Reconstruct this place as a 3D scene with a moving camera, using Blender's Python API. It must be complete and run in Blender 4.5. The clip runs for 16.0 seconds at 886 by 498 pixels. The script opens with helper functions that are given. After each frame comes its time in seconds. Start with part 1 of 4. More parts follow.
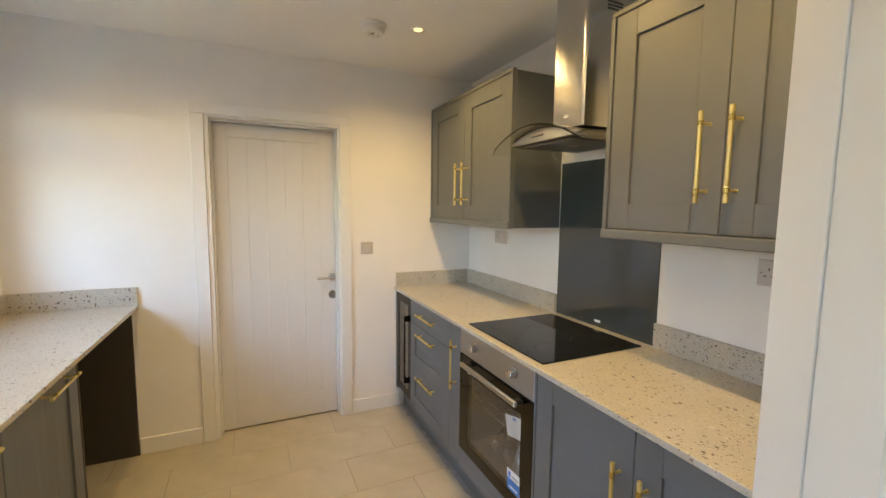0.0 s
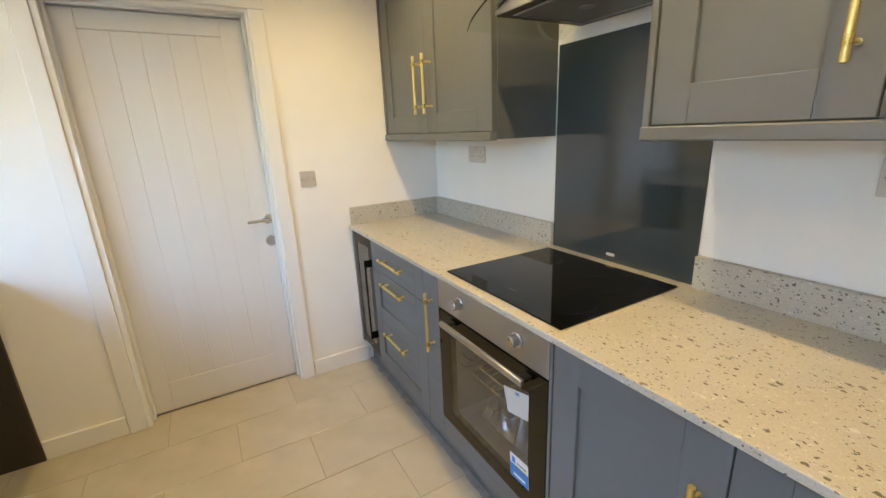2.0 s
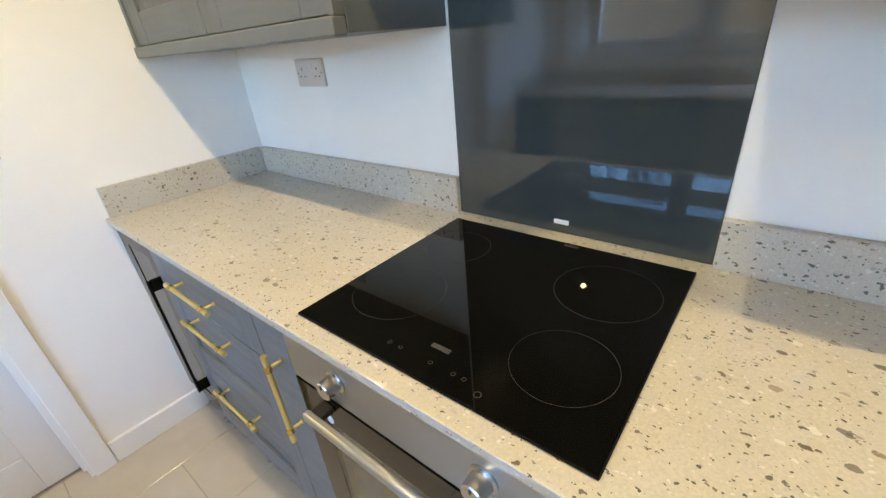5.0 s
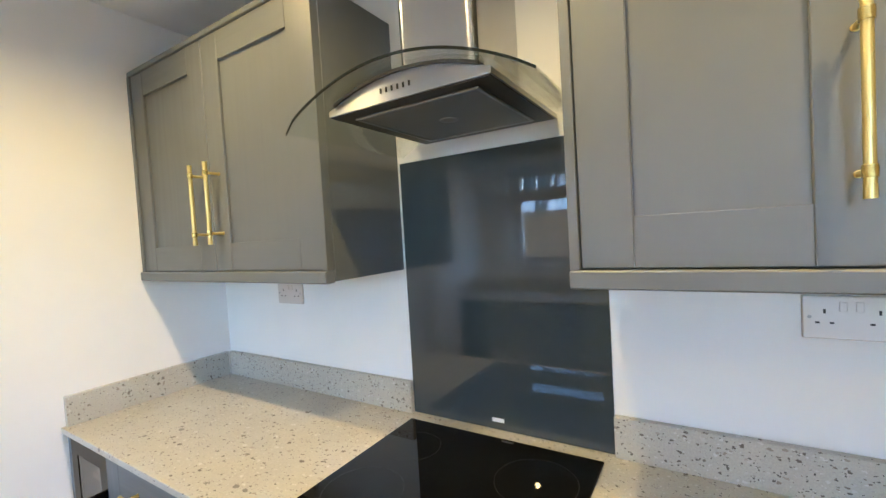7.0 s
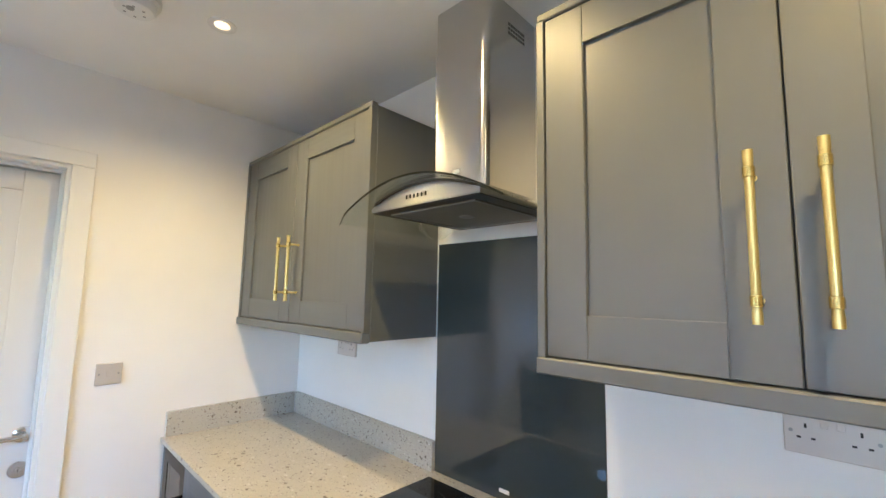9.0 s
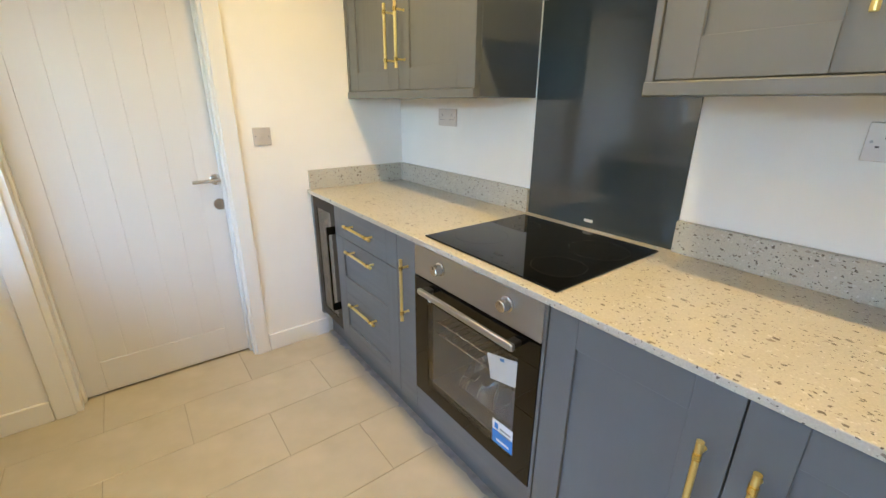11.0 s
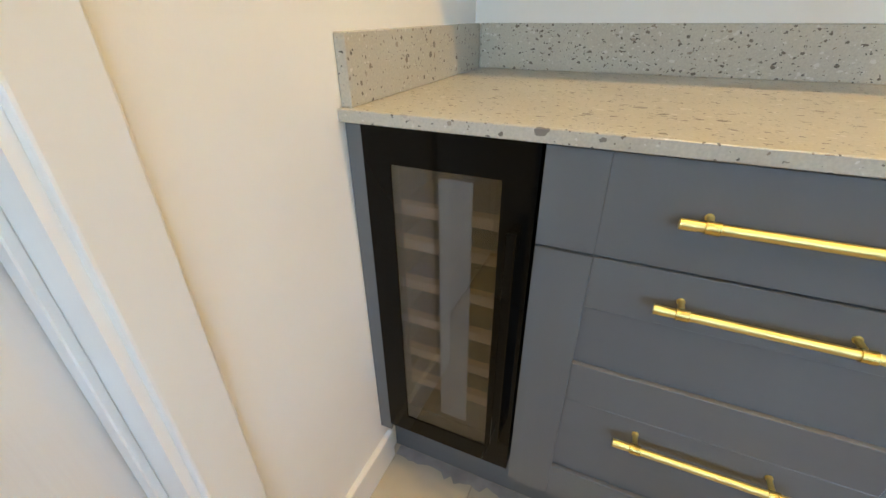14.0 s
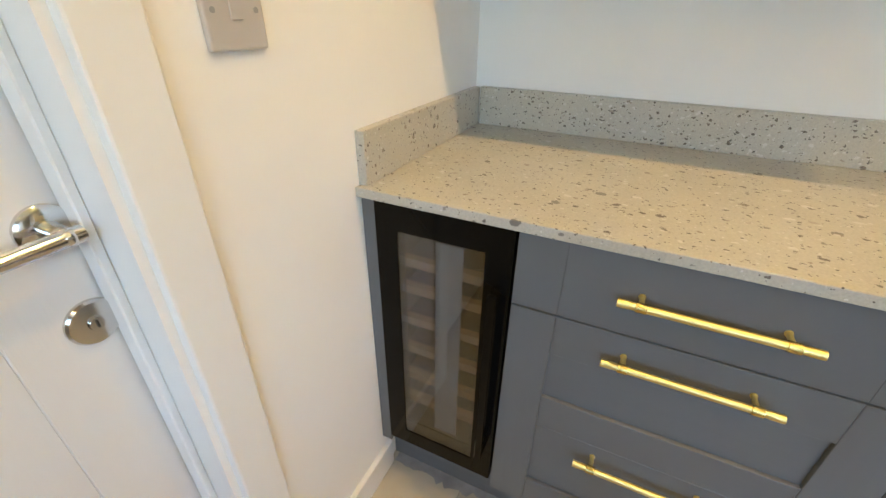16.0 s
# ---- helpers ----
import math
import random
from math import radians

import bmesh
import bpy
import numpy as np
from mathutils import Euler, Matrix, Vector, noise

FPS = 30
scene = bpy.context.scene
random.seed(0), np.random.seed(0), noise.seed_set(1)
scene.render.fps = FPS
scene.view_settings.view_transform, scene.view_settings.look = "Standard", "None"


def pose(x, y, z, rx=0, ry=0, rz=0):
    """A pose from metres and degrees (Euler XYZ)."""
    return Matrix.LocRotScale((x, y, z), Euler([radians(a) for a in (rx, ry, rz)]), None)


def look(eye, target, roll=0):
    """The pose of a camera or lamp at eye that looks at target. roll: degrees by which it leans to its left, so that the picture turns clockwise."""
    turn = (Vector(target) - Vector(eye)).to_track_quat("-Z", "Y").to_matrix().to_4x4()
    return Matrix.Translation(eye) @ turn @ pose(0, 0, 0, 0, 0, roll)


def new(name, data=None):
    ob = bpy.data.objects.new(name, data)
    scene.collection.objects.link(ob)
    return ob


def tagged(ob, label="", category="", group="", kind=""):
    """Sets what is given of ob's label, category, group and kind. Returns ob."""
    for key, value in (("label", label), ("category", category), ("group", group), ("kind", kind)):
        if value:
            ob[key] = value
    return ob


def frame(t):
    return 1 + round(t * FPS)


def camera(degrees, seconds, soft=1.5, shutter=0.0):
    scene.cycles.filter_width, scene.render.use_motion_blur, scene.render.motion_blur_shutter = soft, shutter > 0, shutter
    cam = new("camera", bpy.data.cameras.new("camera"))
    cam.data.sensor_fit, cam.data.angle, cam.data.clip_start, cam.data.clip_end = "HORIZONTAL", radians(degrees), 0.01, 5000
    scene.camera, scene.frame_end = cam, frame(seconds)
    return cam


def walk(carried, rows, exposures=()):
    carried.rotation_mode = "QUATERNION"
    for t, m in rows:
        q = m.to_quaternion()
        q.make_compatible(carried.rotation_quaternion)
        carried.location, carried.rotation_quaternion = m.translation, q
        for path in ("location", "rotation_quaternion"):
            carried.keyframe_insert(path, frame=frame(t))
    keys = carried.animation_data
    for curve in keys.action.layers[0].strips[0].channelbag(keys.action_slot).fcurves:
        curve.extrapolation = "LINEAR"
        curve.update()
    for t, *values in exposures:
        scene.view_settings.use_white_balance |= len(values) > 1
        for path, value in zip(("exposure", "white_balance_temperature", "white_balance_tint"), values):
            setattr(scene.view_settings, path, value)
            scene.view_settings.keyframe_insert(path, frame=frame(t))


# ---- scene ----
cam = camera(93.8, 16.0)
PATH = [
    (0, (0.144, -0.001, 1.485), (0.976, 1.808, 1.288), 0.7),
    (0.5, (0.153, 0.024, 1.509), (1.039, 1.813, 1.384), 0.2),
    (1, (0.244, 0.149, 1.519), (1.097, 1.956, 1.435), -0.2),
    (1.5, (0.321, 0.291, 1.505), (1.188, 2.083, 1.321), -0.6),
    (2, (0.366, 0.49, 1.428), (1.312, 2.163, 0.876), -2.5),
    (2.5, (0.417, 0.676, 1.374), (1.435, 2.14, 0.468), -2.9),
    (3, (0.51, 0.78, 1.339), (1.511, 2.153, 0.284), -2.2),
    (3.2, (0.569, 0.835, 1.321), (1.545, 2.193, 0.224), -2.7),
    (5.3, (0.8, 1.132, 1.369), (2.187, 2.287, 0.508), -5.3),
    (5.5, (0.794, 1.131, 1.371), (2.191, 2.307, 0.554), -4.5),
    (6, (0.783, 1.109, 1.392), (2.216, 2.334, 0.722), -2.3),
    (6.5, (0.685, 1.049, 1.427), (2.256, 2.188, 0.942), -3.2),
    (7, (0.591, 0.984, 1.495), (2.288, 2.038, 1.422), -3.4),
    (7.5, (0.534, 0.941, 1.605), (2.211, 1.936, 2.048), -2.6),
    (8, (0.506, 0.923, 1.623), (2.132, 1.926, 2.216), -2.1),
    (8.5, (0.517, 0.851, 1.613), (2.064, 2.008, 2.134), -1.5),
    (9, (0.559, 0.709, 1.543), (1.993, 2.086, 1.76), 1.1),
    (9.5, (0.474, 0.567, 1.447), (1.808, 2.042, 1.231), 2.2),
    (9.7, (0.41, 0.529, 1.423), (1.722, 1.999, 1.078), 1.8),
    (11.8, (0.294, 0.88, 1.358), (1.411, 2.38, 0.647), 0.2),
    (12, (0.314, 1.028, 1.373), (1.468, 2.49, 0.645), 0.5),
    (12.5, (0.337, 1.458, 1.334), (1.535, 2.797, 0.454), -1.0),
    (13, (0.385, 1.907, 1.257), (1.678, 3.047, 0.242), -1.8),
    (13.5, (0.464, 2.283, 1.172), (1.923, 3.115, 0.085), -1.5),
    (14, (0.535, 2.455, 1.033), (2.123, 3.164, 0.044), -0.4),
    (14.5, (0.564, 2.464, 0.99), (2.162, 3.117, -0.019), -0.7),
    (15, (0.549, 2.444, 1.045), (2.157, 3.153, 0.09), -1.9),
    (15.5, (0.531, 2.444, 1.023), (2.152, 3.132, 0.075), -0.4),
    (16, (0.472, 2.405, 1.201), (2.042, 3.138, 0.203), 0.9),
]
EXPOSURES = [(0.0, 4.33, 6550, 6), (1.5, 4.43, 6150, 4), (2.5, 4.69, 5700, 2), (3.0, 4.74, 5600, 2), (5.5, 4.83, 5120, 3), (7.0, 4.83, 5200, 4), (8.0, 4.93, 5300, 8), (9.0, 4.74, 5250, 6), (9.7, 4.68, 5550, 3), (12.0, 4.78, 5800, 1), (13.0, 4.67, 5900, 1), (14.0, 4.58, 6300, 1), (16.0, 4.58, 6350, 2)]
walk(cam, [(t, look(eye, target, roll)) for t, eye, target, roll in PATH], EXPOSURES)

# ---- light, sky and exposure ----
world = bpy.data.worlds.new("sky")
scene.world = world
world.use_nodes = True
wn = world.node_tree
sky = wn.nodes.new("ShaderNodeTexSky")
sky.sky_type, sky.sun_disc = "NISHITA", False
sky.sun_elevation, sky.sun_rotation = radians(35), radians(164)
wn.links.new(sky.outputs[0], wn.nodes["Background"].inputs[0])
wn.nodes["Background"].inputs[1].default_value = 0.15

sun = new("sun", bpy.data.lights.new("sun", "SUN"))
sun.data.energy, sun.data.angle, sun.data.color = 0.5, radians(20), (1.0, 0.95, 0.88)
sun.matrix_world = pose(0, 0, 6, 55, 0, 16)

LAMPS = [(x, y) for x in (0.978, -0.354) for y in (2.163, 1.340, 0.520)]
WARM = (1.0, 0.64, 0.235)
LAMP_WATTS, FILL_WATTS = 2.35, 0.12
CEIL = 2.43
for lx, ly in LAMPS:
    spot = new("spot", bpy.data.lights.new("spot", "SPOT"))
    spot.data.energy, spot.data.color = LAMP_WATTS * (0.36 if lx < 0 else 0.82), WARM
    spot.data.spot_size, spot.data.spot_blend, spot.data.shadow_soft_size = radians(156), 1.0, 0.020
    spot.matrix_world = pose(lx, ly, CEIL - 0.02)

# fill lamp added in an unseen tall glazed opening, west wall, south end
fill_lamp = new("fill_lamp", bpy.data.lights.new("fill_lamp", "AREA"))
fill_lamp.data.shape, fill_lamp.data.size, fill_lamp.data.size_y = "RECTANGLE", 0.78, 1.95
fill_lamp.data.energy, fill_lamp.data.color = FILL_WATTS, (0.46, 0.71, 1.0)
fill_lamp.matrix_world = pose(-1.12, 0.27, 1.03, 90, 0, -90)

# guides the sky's light in through the window
portal = new("window_portal", bpy.data.lights.new("window_portal", "AREA"))
portal.data.shape, portal.data.size, portal.data.size_y = "RECTANGLE", 1.75, 0.97
portal.data.cycles.is_portal = True
portal.matrix_world = pose(-1.05, 1.715, 1.605, 90, 0, -90)

# ---- materials ----
def node_mat(name):
    m = bpy.data.materials.new(name)
    m.use_nodes = True
    return m, m.node_tree, m.node_tree.nodes["Principled BSDF"]


def tex(nt, kind, scale=10.0, stretch=(1, 1, 1), **settings):
    n = nt.nodes.new(kind)
    co = nt.nodes.new("ShaderNodeTexCoord")
    mp = nt.nodes.new("ShaderNodeMapping")
    mp.inputs["Scale"].default_value = stretch
    nt.links.new(co.outputs["Object"], mp.inputs[0])
    nt.links.new(mp.outputs[0], n.inputs["Vector"])
    n.inputs["Scale"].default_value = scale
    for k, v in settings.items():
        n.inputs[k].default_value = v
    return n


def ramp(nt, fac, stops):
    r = nt.nodes.new("ShaderNodeValToRGB")
    el = r.color_ramp.elements
    while len(el) < len(stops):
        el.new(0.5)
    for e, (p, c) in zip(el, stops):
        e.position, e.color = p, (*c, 1)
    nt.links.new(fac, r.inputs[0])
    return r


def mixed(nt, fac, a, b, mode="MIX"):
    m = nt.nodes.new("ShaderNodeMix")
    m.data_type, m.blend_type = "RGBA", mode
    for sock, v in ((m.inputs["Factor"], fac), (m.inputs["A"], a), (m.inputs["B"], b)):
        if isinstance(v, (int, float)):
            sock.default_value = v
        elif isinstance(v, tuple):
            sock.default_value = (*v, 1)
        else:
            nt.links.new(v, sock)
    return m.outputs["Result"]


def bumped(nt, b, height, strength, distance=0.002):
    n = nt.nodes.new("ShaderNodeBump")
    n.inputs["Strength"].default_value, n.inputs["Distance"].default_value = strength, distance
    nt.links.new(height, n.inputs["Height"])
    nt.links.new(n.outputs[0], b.inputs["Normal"])


def plain(name, color, rough=0.5, metal=0.0, vary=0.06, scale=14.0, bump=0.0, stretch=(1, 1, 1), spec=0.5, bump_scale=120.0):
    """A paint, plastic or metal with slight variation of tone and gloss and a fine relief."""
    m, nt, b = node_mat(name)
    big = tex(nt, "ShaderNodeTexNoise", scale * 0.25, stretch, Detail=4.0)
    fine = tex(nt, "ShaderNodeTexNoise", bump_scale, stretch, Detail=5.0)
    lo, hi = tuple(c * (1 - vary) for c in color), tuple(min(1, c * (1 + vary)) for c in color)
    r = ramp(nt, big.outputs["Fac"], [(0.3, lo), (0.7, hi)])
    nt.links.new(r.outputs[0], b.inputs["Base Color"])
    spread = 0.04 if metal else 0.0 if rough < 0.05 else 0.15
    rr = ramp(nt, fine.outputs["Fac"], [(0.3, (rough * (1 - spread),) * 3), (0.7, (min(1, rough * (1 + spread)),) * 3)])
    nt.links.new(rr.outputs[0], b.inputs["Roughness"])
    b.inputs["Metallic"].default_value = metal
    b.inputs["Specular IOR Level"].default_value = spec
    if bump:
        bumped(nt, b, fine.outputs["Fac"], bump)
    return m


def steel(name, color, rough, streak=0.75):
    """Sheet steel brushed across, so that lights draw out into upright streaks, with faint handling marks."""
    m, nt, b = node_mat(name)
    cloud = tex(nt, "ShaderNodeTexNoise", 5.0, Detail=1.0)
    brush = tex(nt, "ShaderNodeTexNoise", 40.0, (0.6, 0.6, 30.0), Detail=3.0)
    both = mixed(nt, 0.35, cloud.outputs["Fac"], brush.outputs["Fac"])
    r = ramp(nt, both, [(0.3, (rough * 0.88,) * 3), (0.7, (rough * 1.12,) * 3)])
    nt.links.new(r.outputs[0], b.inputs["Roughness"])
    turn = nt.nodes.new("ShaderNodeTangent")
    turn.direction_type, turn.axis = "RADIAL", "Z"
    nt.links.new(turn.outputs[0], b.inputs["Tangent"])
    b.inputs["Anisotropic"].default_value = streak
    b.inputs["Anisotropic Rotation"].default_value = 0.25
    b.inputs["Base Color"].default_value = (*color, 1)
    b.inputs["Metallic"].default_value = 1.0
    return m


def terrazzo():
    m, nt, b = node_mat("terrazzo")
    base = tex(nt, "ShaderNodeTexNoise", 260.0, Detail=6.0)
    cloud = tex(nt, "ShaderNodeTexNoise", 7.0, Detail=3.0)
    col = ramp(nt, base.outputs["Fac"], [(0.3, (0.42, 0.40, 0.345)), (0.7, (0.54, 0.515, 0.445))]).outputs[0]
    col = mixed(nt, 0.25, col, ramp(nt, cloud.outputs["Fac"], [(0.35, (0.42, 0.40, 0.345)), (0.65, (0.56, 0.535, 0.47))]).outputs[0])
    warp = tex(nt, "ShaderNodeTexNoise", 90.0, Detail=2.0)
    for scale, keep, size, tones in (
        (38.0, 0.16, 0.19, ((0.20, 0.185, 0.165), (0.29, 0.265, 0.235), (0.60, 0.58, 0.55))),
        (58.0, 0.30, 0.22, ((0.125, 0.104, 0.083), (0.25, 0.205, 0.16), (0.60, 0.58, 0.54))),
        (105.0, 0.34, 0.25, ((0.13, 0.112, 0.094), (0.27, 0.225, 0.18), (0.60, 0.58, 0.54))),
        (210.0, 0.42, 0.28, ((0.08, 0.075, 0.07), (0.3, 0.27, 0.23), (0.62, 0.60, 0.57))),
    ):
        v = tex(nt, "ShaderNodeTexVoronoi", scale, (1.0, 0.72, 1.0), Randomness=1.0)
        offset = nt.nodes.new("ShaderNodeVectorMath")
        offset.operation = "MULTIPLY_ADD"
        offset.inputs[1].default_value = (0.011, 0.011, 0.011)
        nt.links.new(warp.outputs["Color"], offset.inputs[0])
        nt.links.new(v.inputs["Vector"].links[0].from_socket, offset.inputs[2])
        nt.links.new(offset.outputs[0], v.inputs["Vector"])
        parts = nt.nodes.new("ShaderNodeSeparateColor")
        nt.links.new(v.outputs["Color"], parts.inputs[0])
        # the chip's radius differs from cell to cell, and many cells hold none
        reach = nt.nodes.new("ShaderNodeMath")
        reach.operation = "SUBTRACT"
        reach.inputs[0].default_value = keep
        nt.links.new(parts.outputs["Red"], reach.inputs[1])
        radius = nt.nodes.new("ShaderNodeMath")
        radius.operation = "MULTIPLY"
        nt.links.new(reach.outputs[0], radius.inputs[0])
        radius.inputs[1].default_value = size / keep * 1.6
        inside = nt.nodes.new("ShaderNodeMath")
        inside.operation = "LESS_THAN"
        nt.links.new(v.outputs["Distance"], inside.inputs[0])
        nt.links.new(radius.outputs[0], inside.inputs[1])
        tone = ramp(nt, parts.outputs["Green"], [(0.42, tones[0]), (0.55, tones[1]), (0.75, tones[2])]).outputs[0]
        col = mixed(nt, inside.outputs[0], col, tone)
    nt.links.new(col, b.inputs["Base Color"])
    b.inputs["Roughness"].default_value = 0.32
    bumped(nt, b, base.outputs["Fac"], 0.05)
    return m


def grained_paint(name, color, stretch):
    """Satin paint over a wood-grain emboss."""
    m, nt, b = node_mat(name)
    grain = tex(nt, "ShaderNodeTexNoise", 55.0, stretch, Detail=6.0, Distortion=0.4)
    big = tex(nt, "ShaderNodeTexNoise", 3.0, Detail=3.0)
    c = ramp(nt, big.outputs["Fac"], [(0.3, tuple(v * 0.94 for v in color)), (0.7, tuple(v * 1.05 for v in color))])
    nt.links.new(c.outputs[0], b.inputs["Base Color"])
    r = ramp(nt, grain.outputs["Fac"], [(0.3, (0.36,) * 3), (0.7, (0.48,) * 3)])
    nt.links.new(r.outputs[0], b.inputs["Roughness"])
    bumped(nt, b, grain.outputs["Fac"], 0.22, 0.0008)
    return m


def see_through(name, tint, gloss=0.02, ior=1.5):
    """A clear pane: tinted straight through, mirror-like by the angle."""
    m, nt, b = node_mat(name)
    out = nt.nodes["Material Output"]
    nt.nodes.remove(b)
    tr, gl, lw, mx = (nt.nodes.new("ShaderNode" + k) for k in ("BsdfTransparent", "BsdfGlossy", "LayerWeight", "MixShader"))
    tr.inputs[0].default_value = (*tint, 1)
    gl.inputs["Roughness"].default_value = gloss
    lw.inputs[0].default_value = 0.5
    steep, share = nt.nodes.new("ShaderNodeMath"), nt.nodes.new("ShaderNodeMath")
    steep.operation, share.operation = "POWER", "MULTIPLY_ADD"
    steep.inputs[1].default_value = 4.0
    least = ((ior - 1) / (ior + 1)) ** 2
    share.inputs[1].default_value, share.inputs[2].default_value = 0.8 - least, least
    nt.links.new(lw.outputs["Facing"], steep.inputs[0])
    nt.links.new(steep.outputs[0], share.inputs[0])
    nt.links.new(share.outputs[0], mx.inputs[0])
    nt.links.new(tr.outputs[0], mx.inputs[1])
    nt.links.new(gl.outputs[0], mx.inputs[2])
    nt.links.new(mx.outputs[0], out.inputs[0])
    return m


def glow(name, color, strength):
    m, nt, b = node_mat(name)
    b.inputs["Emission Color"].default_value = (*color, 1)
    b.inputs["Emission Strength"].default_value = strength
    b.inputs["Base Color"].default_value = (*color, 1)
    return m


def floor_tile():
    m, nt, b = node_mat("porcelain_tile")
    info = nt.nodes.new("ShaderNodeObjectInfo")
    cloud = tex(nt, "ShaderNodeTexNoise", 6.0, Detail=5.0)
    fine = tex(nt, "ShaderNodeTexNoise", 150.0, Detail=4.0)
    c = ramp(nt, cloud.outputs["Fac"], [(0.3, (0.46, 0.42, 0.335)), (0.7, (0.54, 0.495, 0.40))]).outputs[0]
    c = mixed(nt, 0.12, c, ramp(nt, info.outputs["Random"], [(0.0, (0.40, 0.365, 0.30)), (1.0, (0.55, 0.51, 0.43))]).outputs[0])
    nt.links.new(c, b.inputs["Base Color"])
    r = ramp(nt, cloud.outputs["Fac"], [(0.3, (0.09,) * 3), (0.7, (0.14,) * 3)])
    nt.links.new(r.outputs[0], b.inputs["Roughness"])
    bumped(nt, b, fine.outputs["Fac"], 0.03, 0.001)
    return m


def fence_wood():
    m, nt, b = node_mat("fence_wood")
    g = tex(nt, "ShaderNodeTexNoise", 20.0, (1, 0.08, 1), Detail=5.0)
    c = ramp(nt, g.outputs["Fac"], [(0.25, (0.17, 0.098, 0.046)), (0.75, (0.32, 0.19, 0.092))])
    nt.links.new(c.outputs[0], b.inputs["Base Color"])
    b.inputs["Roughness"].default_value = 0.85
    bumped(nt, b, g.outputs["Fac"], 0.3)
    return m


WALL = plain("wall_paint", (0.84, 0.83, 0.81), 0.75, vary=0.02, bump=0.10, bump_scale=220)
CEILING = plain("ceiling_paint", (0.87, 0.87, 0.86), 0.8, vary=0.02, bump=0.08, bump_scale=220)
TRIM = plain("white_satin", (0.80, 0.80, 0.79), 0.35, vary=0.02, bump=0.05, stretch=(1, 1, 0.1), bump_scale=90)
DOOR_WHITE = plain("door_white", (0.69, 0.68, 0.67), 0.36, vary=0.02, bump=0.16, stretch=(1, 1, 0.06), bump_scale=110)
TERRAZZO = terrazzo()
CAB = grained_paint("grey_cabinet_paint", (0.131, 0.140, 0.148), (1, 1, 0.05))
CAB_H = grained_paint("grey_cabinet_paint_across", (0.131, 0.140, 0.148), (1, 0.05, 1))
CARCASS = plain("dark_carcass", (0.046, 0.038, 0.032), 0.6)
BRASS = plain("brass", (0.80, 0.655, 0.27), 0.40, 1.0, vary=0.02)
BRASS_KNURL = plain("knurled_brass", (0.72, 0.56, 0.20), 0.22, 1.0, vary=0.05, bump=0.3, bump_scale=900)
STEEL = steel("brushed_steel", (0.53, 0.525, 0.52), 0.22)
STEEL_H = steel("brushed_steel_across", (0.46, 0.465, 0.475), 0.36, 0.9)
NICKEL = plain("satin_nickel_plate", (0.60, 0.56, 0.53), 0.38, 0.35, vary=0.03, bump=0.05)
CHROME = plain("polished_chrome", (0.62, 0.61, 0.60), 0.12, 1.0, vary=0.03)
BLACK_GLASS = plain("black_glass", (0.003, 0.003, 0.003), 0.02, vary=0.02, spec=0.34)
BLACK = plain("black_plastic", (0.012, 0.012, 0.012), 0.35)
SPLASH = plain("grey_back_painted_glass", (0.042, 0.053, 0.058), 0.006, vary=0.02, spec=0.85)
HOOD_GLASS = see_through("hood_glass", (0.95, 0.97, 0.96))
GLASS_EDGE = plain("glass_edge", (0.008, 0.012, 0.010), 0.1)
OVEN_GLASS = see_through("oven_glass", (0.93, 0.92, 0.90), 0.02, 1.6)
COOLER_GLASS = see_through("cooler_glass", (0.60, 0.60, 0.60), 0.02, 2.1)
PANE = see_through("window_pane", (0.95, 0.96, 0.97), 0.005, 1.4)
CAVITY = plain("oven_enamel", (0.15, 0.15, 0.155), 0.3)
PLASTIC_WHITE = plain("white_plastic", (0.78, 0.78, 0.77), 0.4, vary=0.02)
GREY_MARK = plain("printed_grey", (0.32, 0.32, 0.32), 0.5)
PALE_MARK = plain("printed_pale", (0.75, 0.75, 0.75), 0.4)
BLUE_MARK = plain("printed_blue", (0.04, 0.20, 0.56), 0.4)
PAPER = plain("paper", (0.78, 0.78, 0.78), 0.6, vary=0.05)
POLY = see_through("clear_polythene", (0.80, 0.83, 0.86), 0.30, 2.6)
SHELF_WOOD = plain("beech_shelf", (0.50, 0.30, 0.16), 0.5, vary=0.12, stretch=(1, 0.1, 1))
TILE = floor_tile()
GROUT = plain("grout", (0.33, 0.30, 0.26), 0.9, vary=0.1)
GLOW = glow("lamp_glow", (1.0, 0.60, 0.24), 0.11)
FENCE = fence_wood()
GRASS = plain("rough_lawn", (0.06, 0.09, 0.03), 0.95, vary=0.3, bump=0.5)
RENDER_WALL = plain("pale_render", (0.55, 0.60, 0.66), 0.9, bump=0.3)
ROOF = plain("roof_slate", (0.10, 0.10, 0.11), 0.7, vary=0.2)
BARK = plain("bark", (0.05, 0.04, 0.03), 0.9, bump=0.6)
BLACK_SATIN = plain("black_enamel", (0.004, 0.004, 0.004), 0.04, vary=0.02, spec=0.12)
GREY_STRIP = plain("strip_grey", (0.27, 0.275, 0.28), 0.55, vary=0.2, scale=80)
STRIP_PALE = plain("pale_strip_grey", (0.46, 0.455, 0.43), 0.4, vary=0.12, scale=60)
HOB_MARK = plain("hob_print", (0.045, 0.045, 0.045), 0.4)
DARK_STEEL = plain("dark_steel_plate", (0.10, 0.098, 0.095), 0.35, 0.8, vary=0.05)
FILTER = plain("aluminium_mesh", (0.30, 0.295, 0.285), 0.42, 0.9, vary=0.10, bump=0.6, bump_scale=420)
RED = plain("red_print", (0.55, 0.06, 0.04), 0.5)

# ---- mesh tools ----
BASE = {}


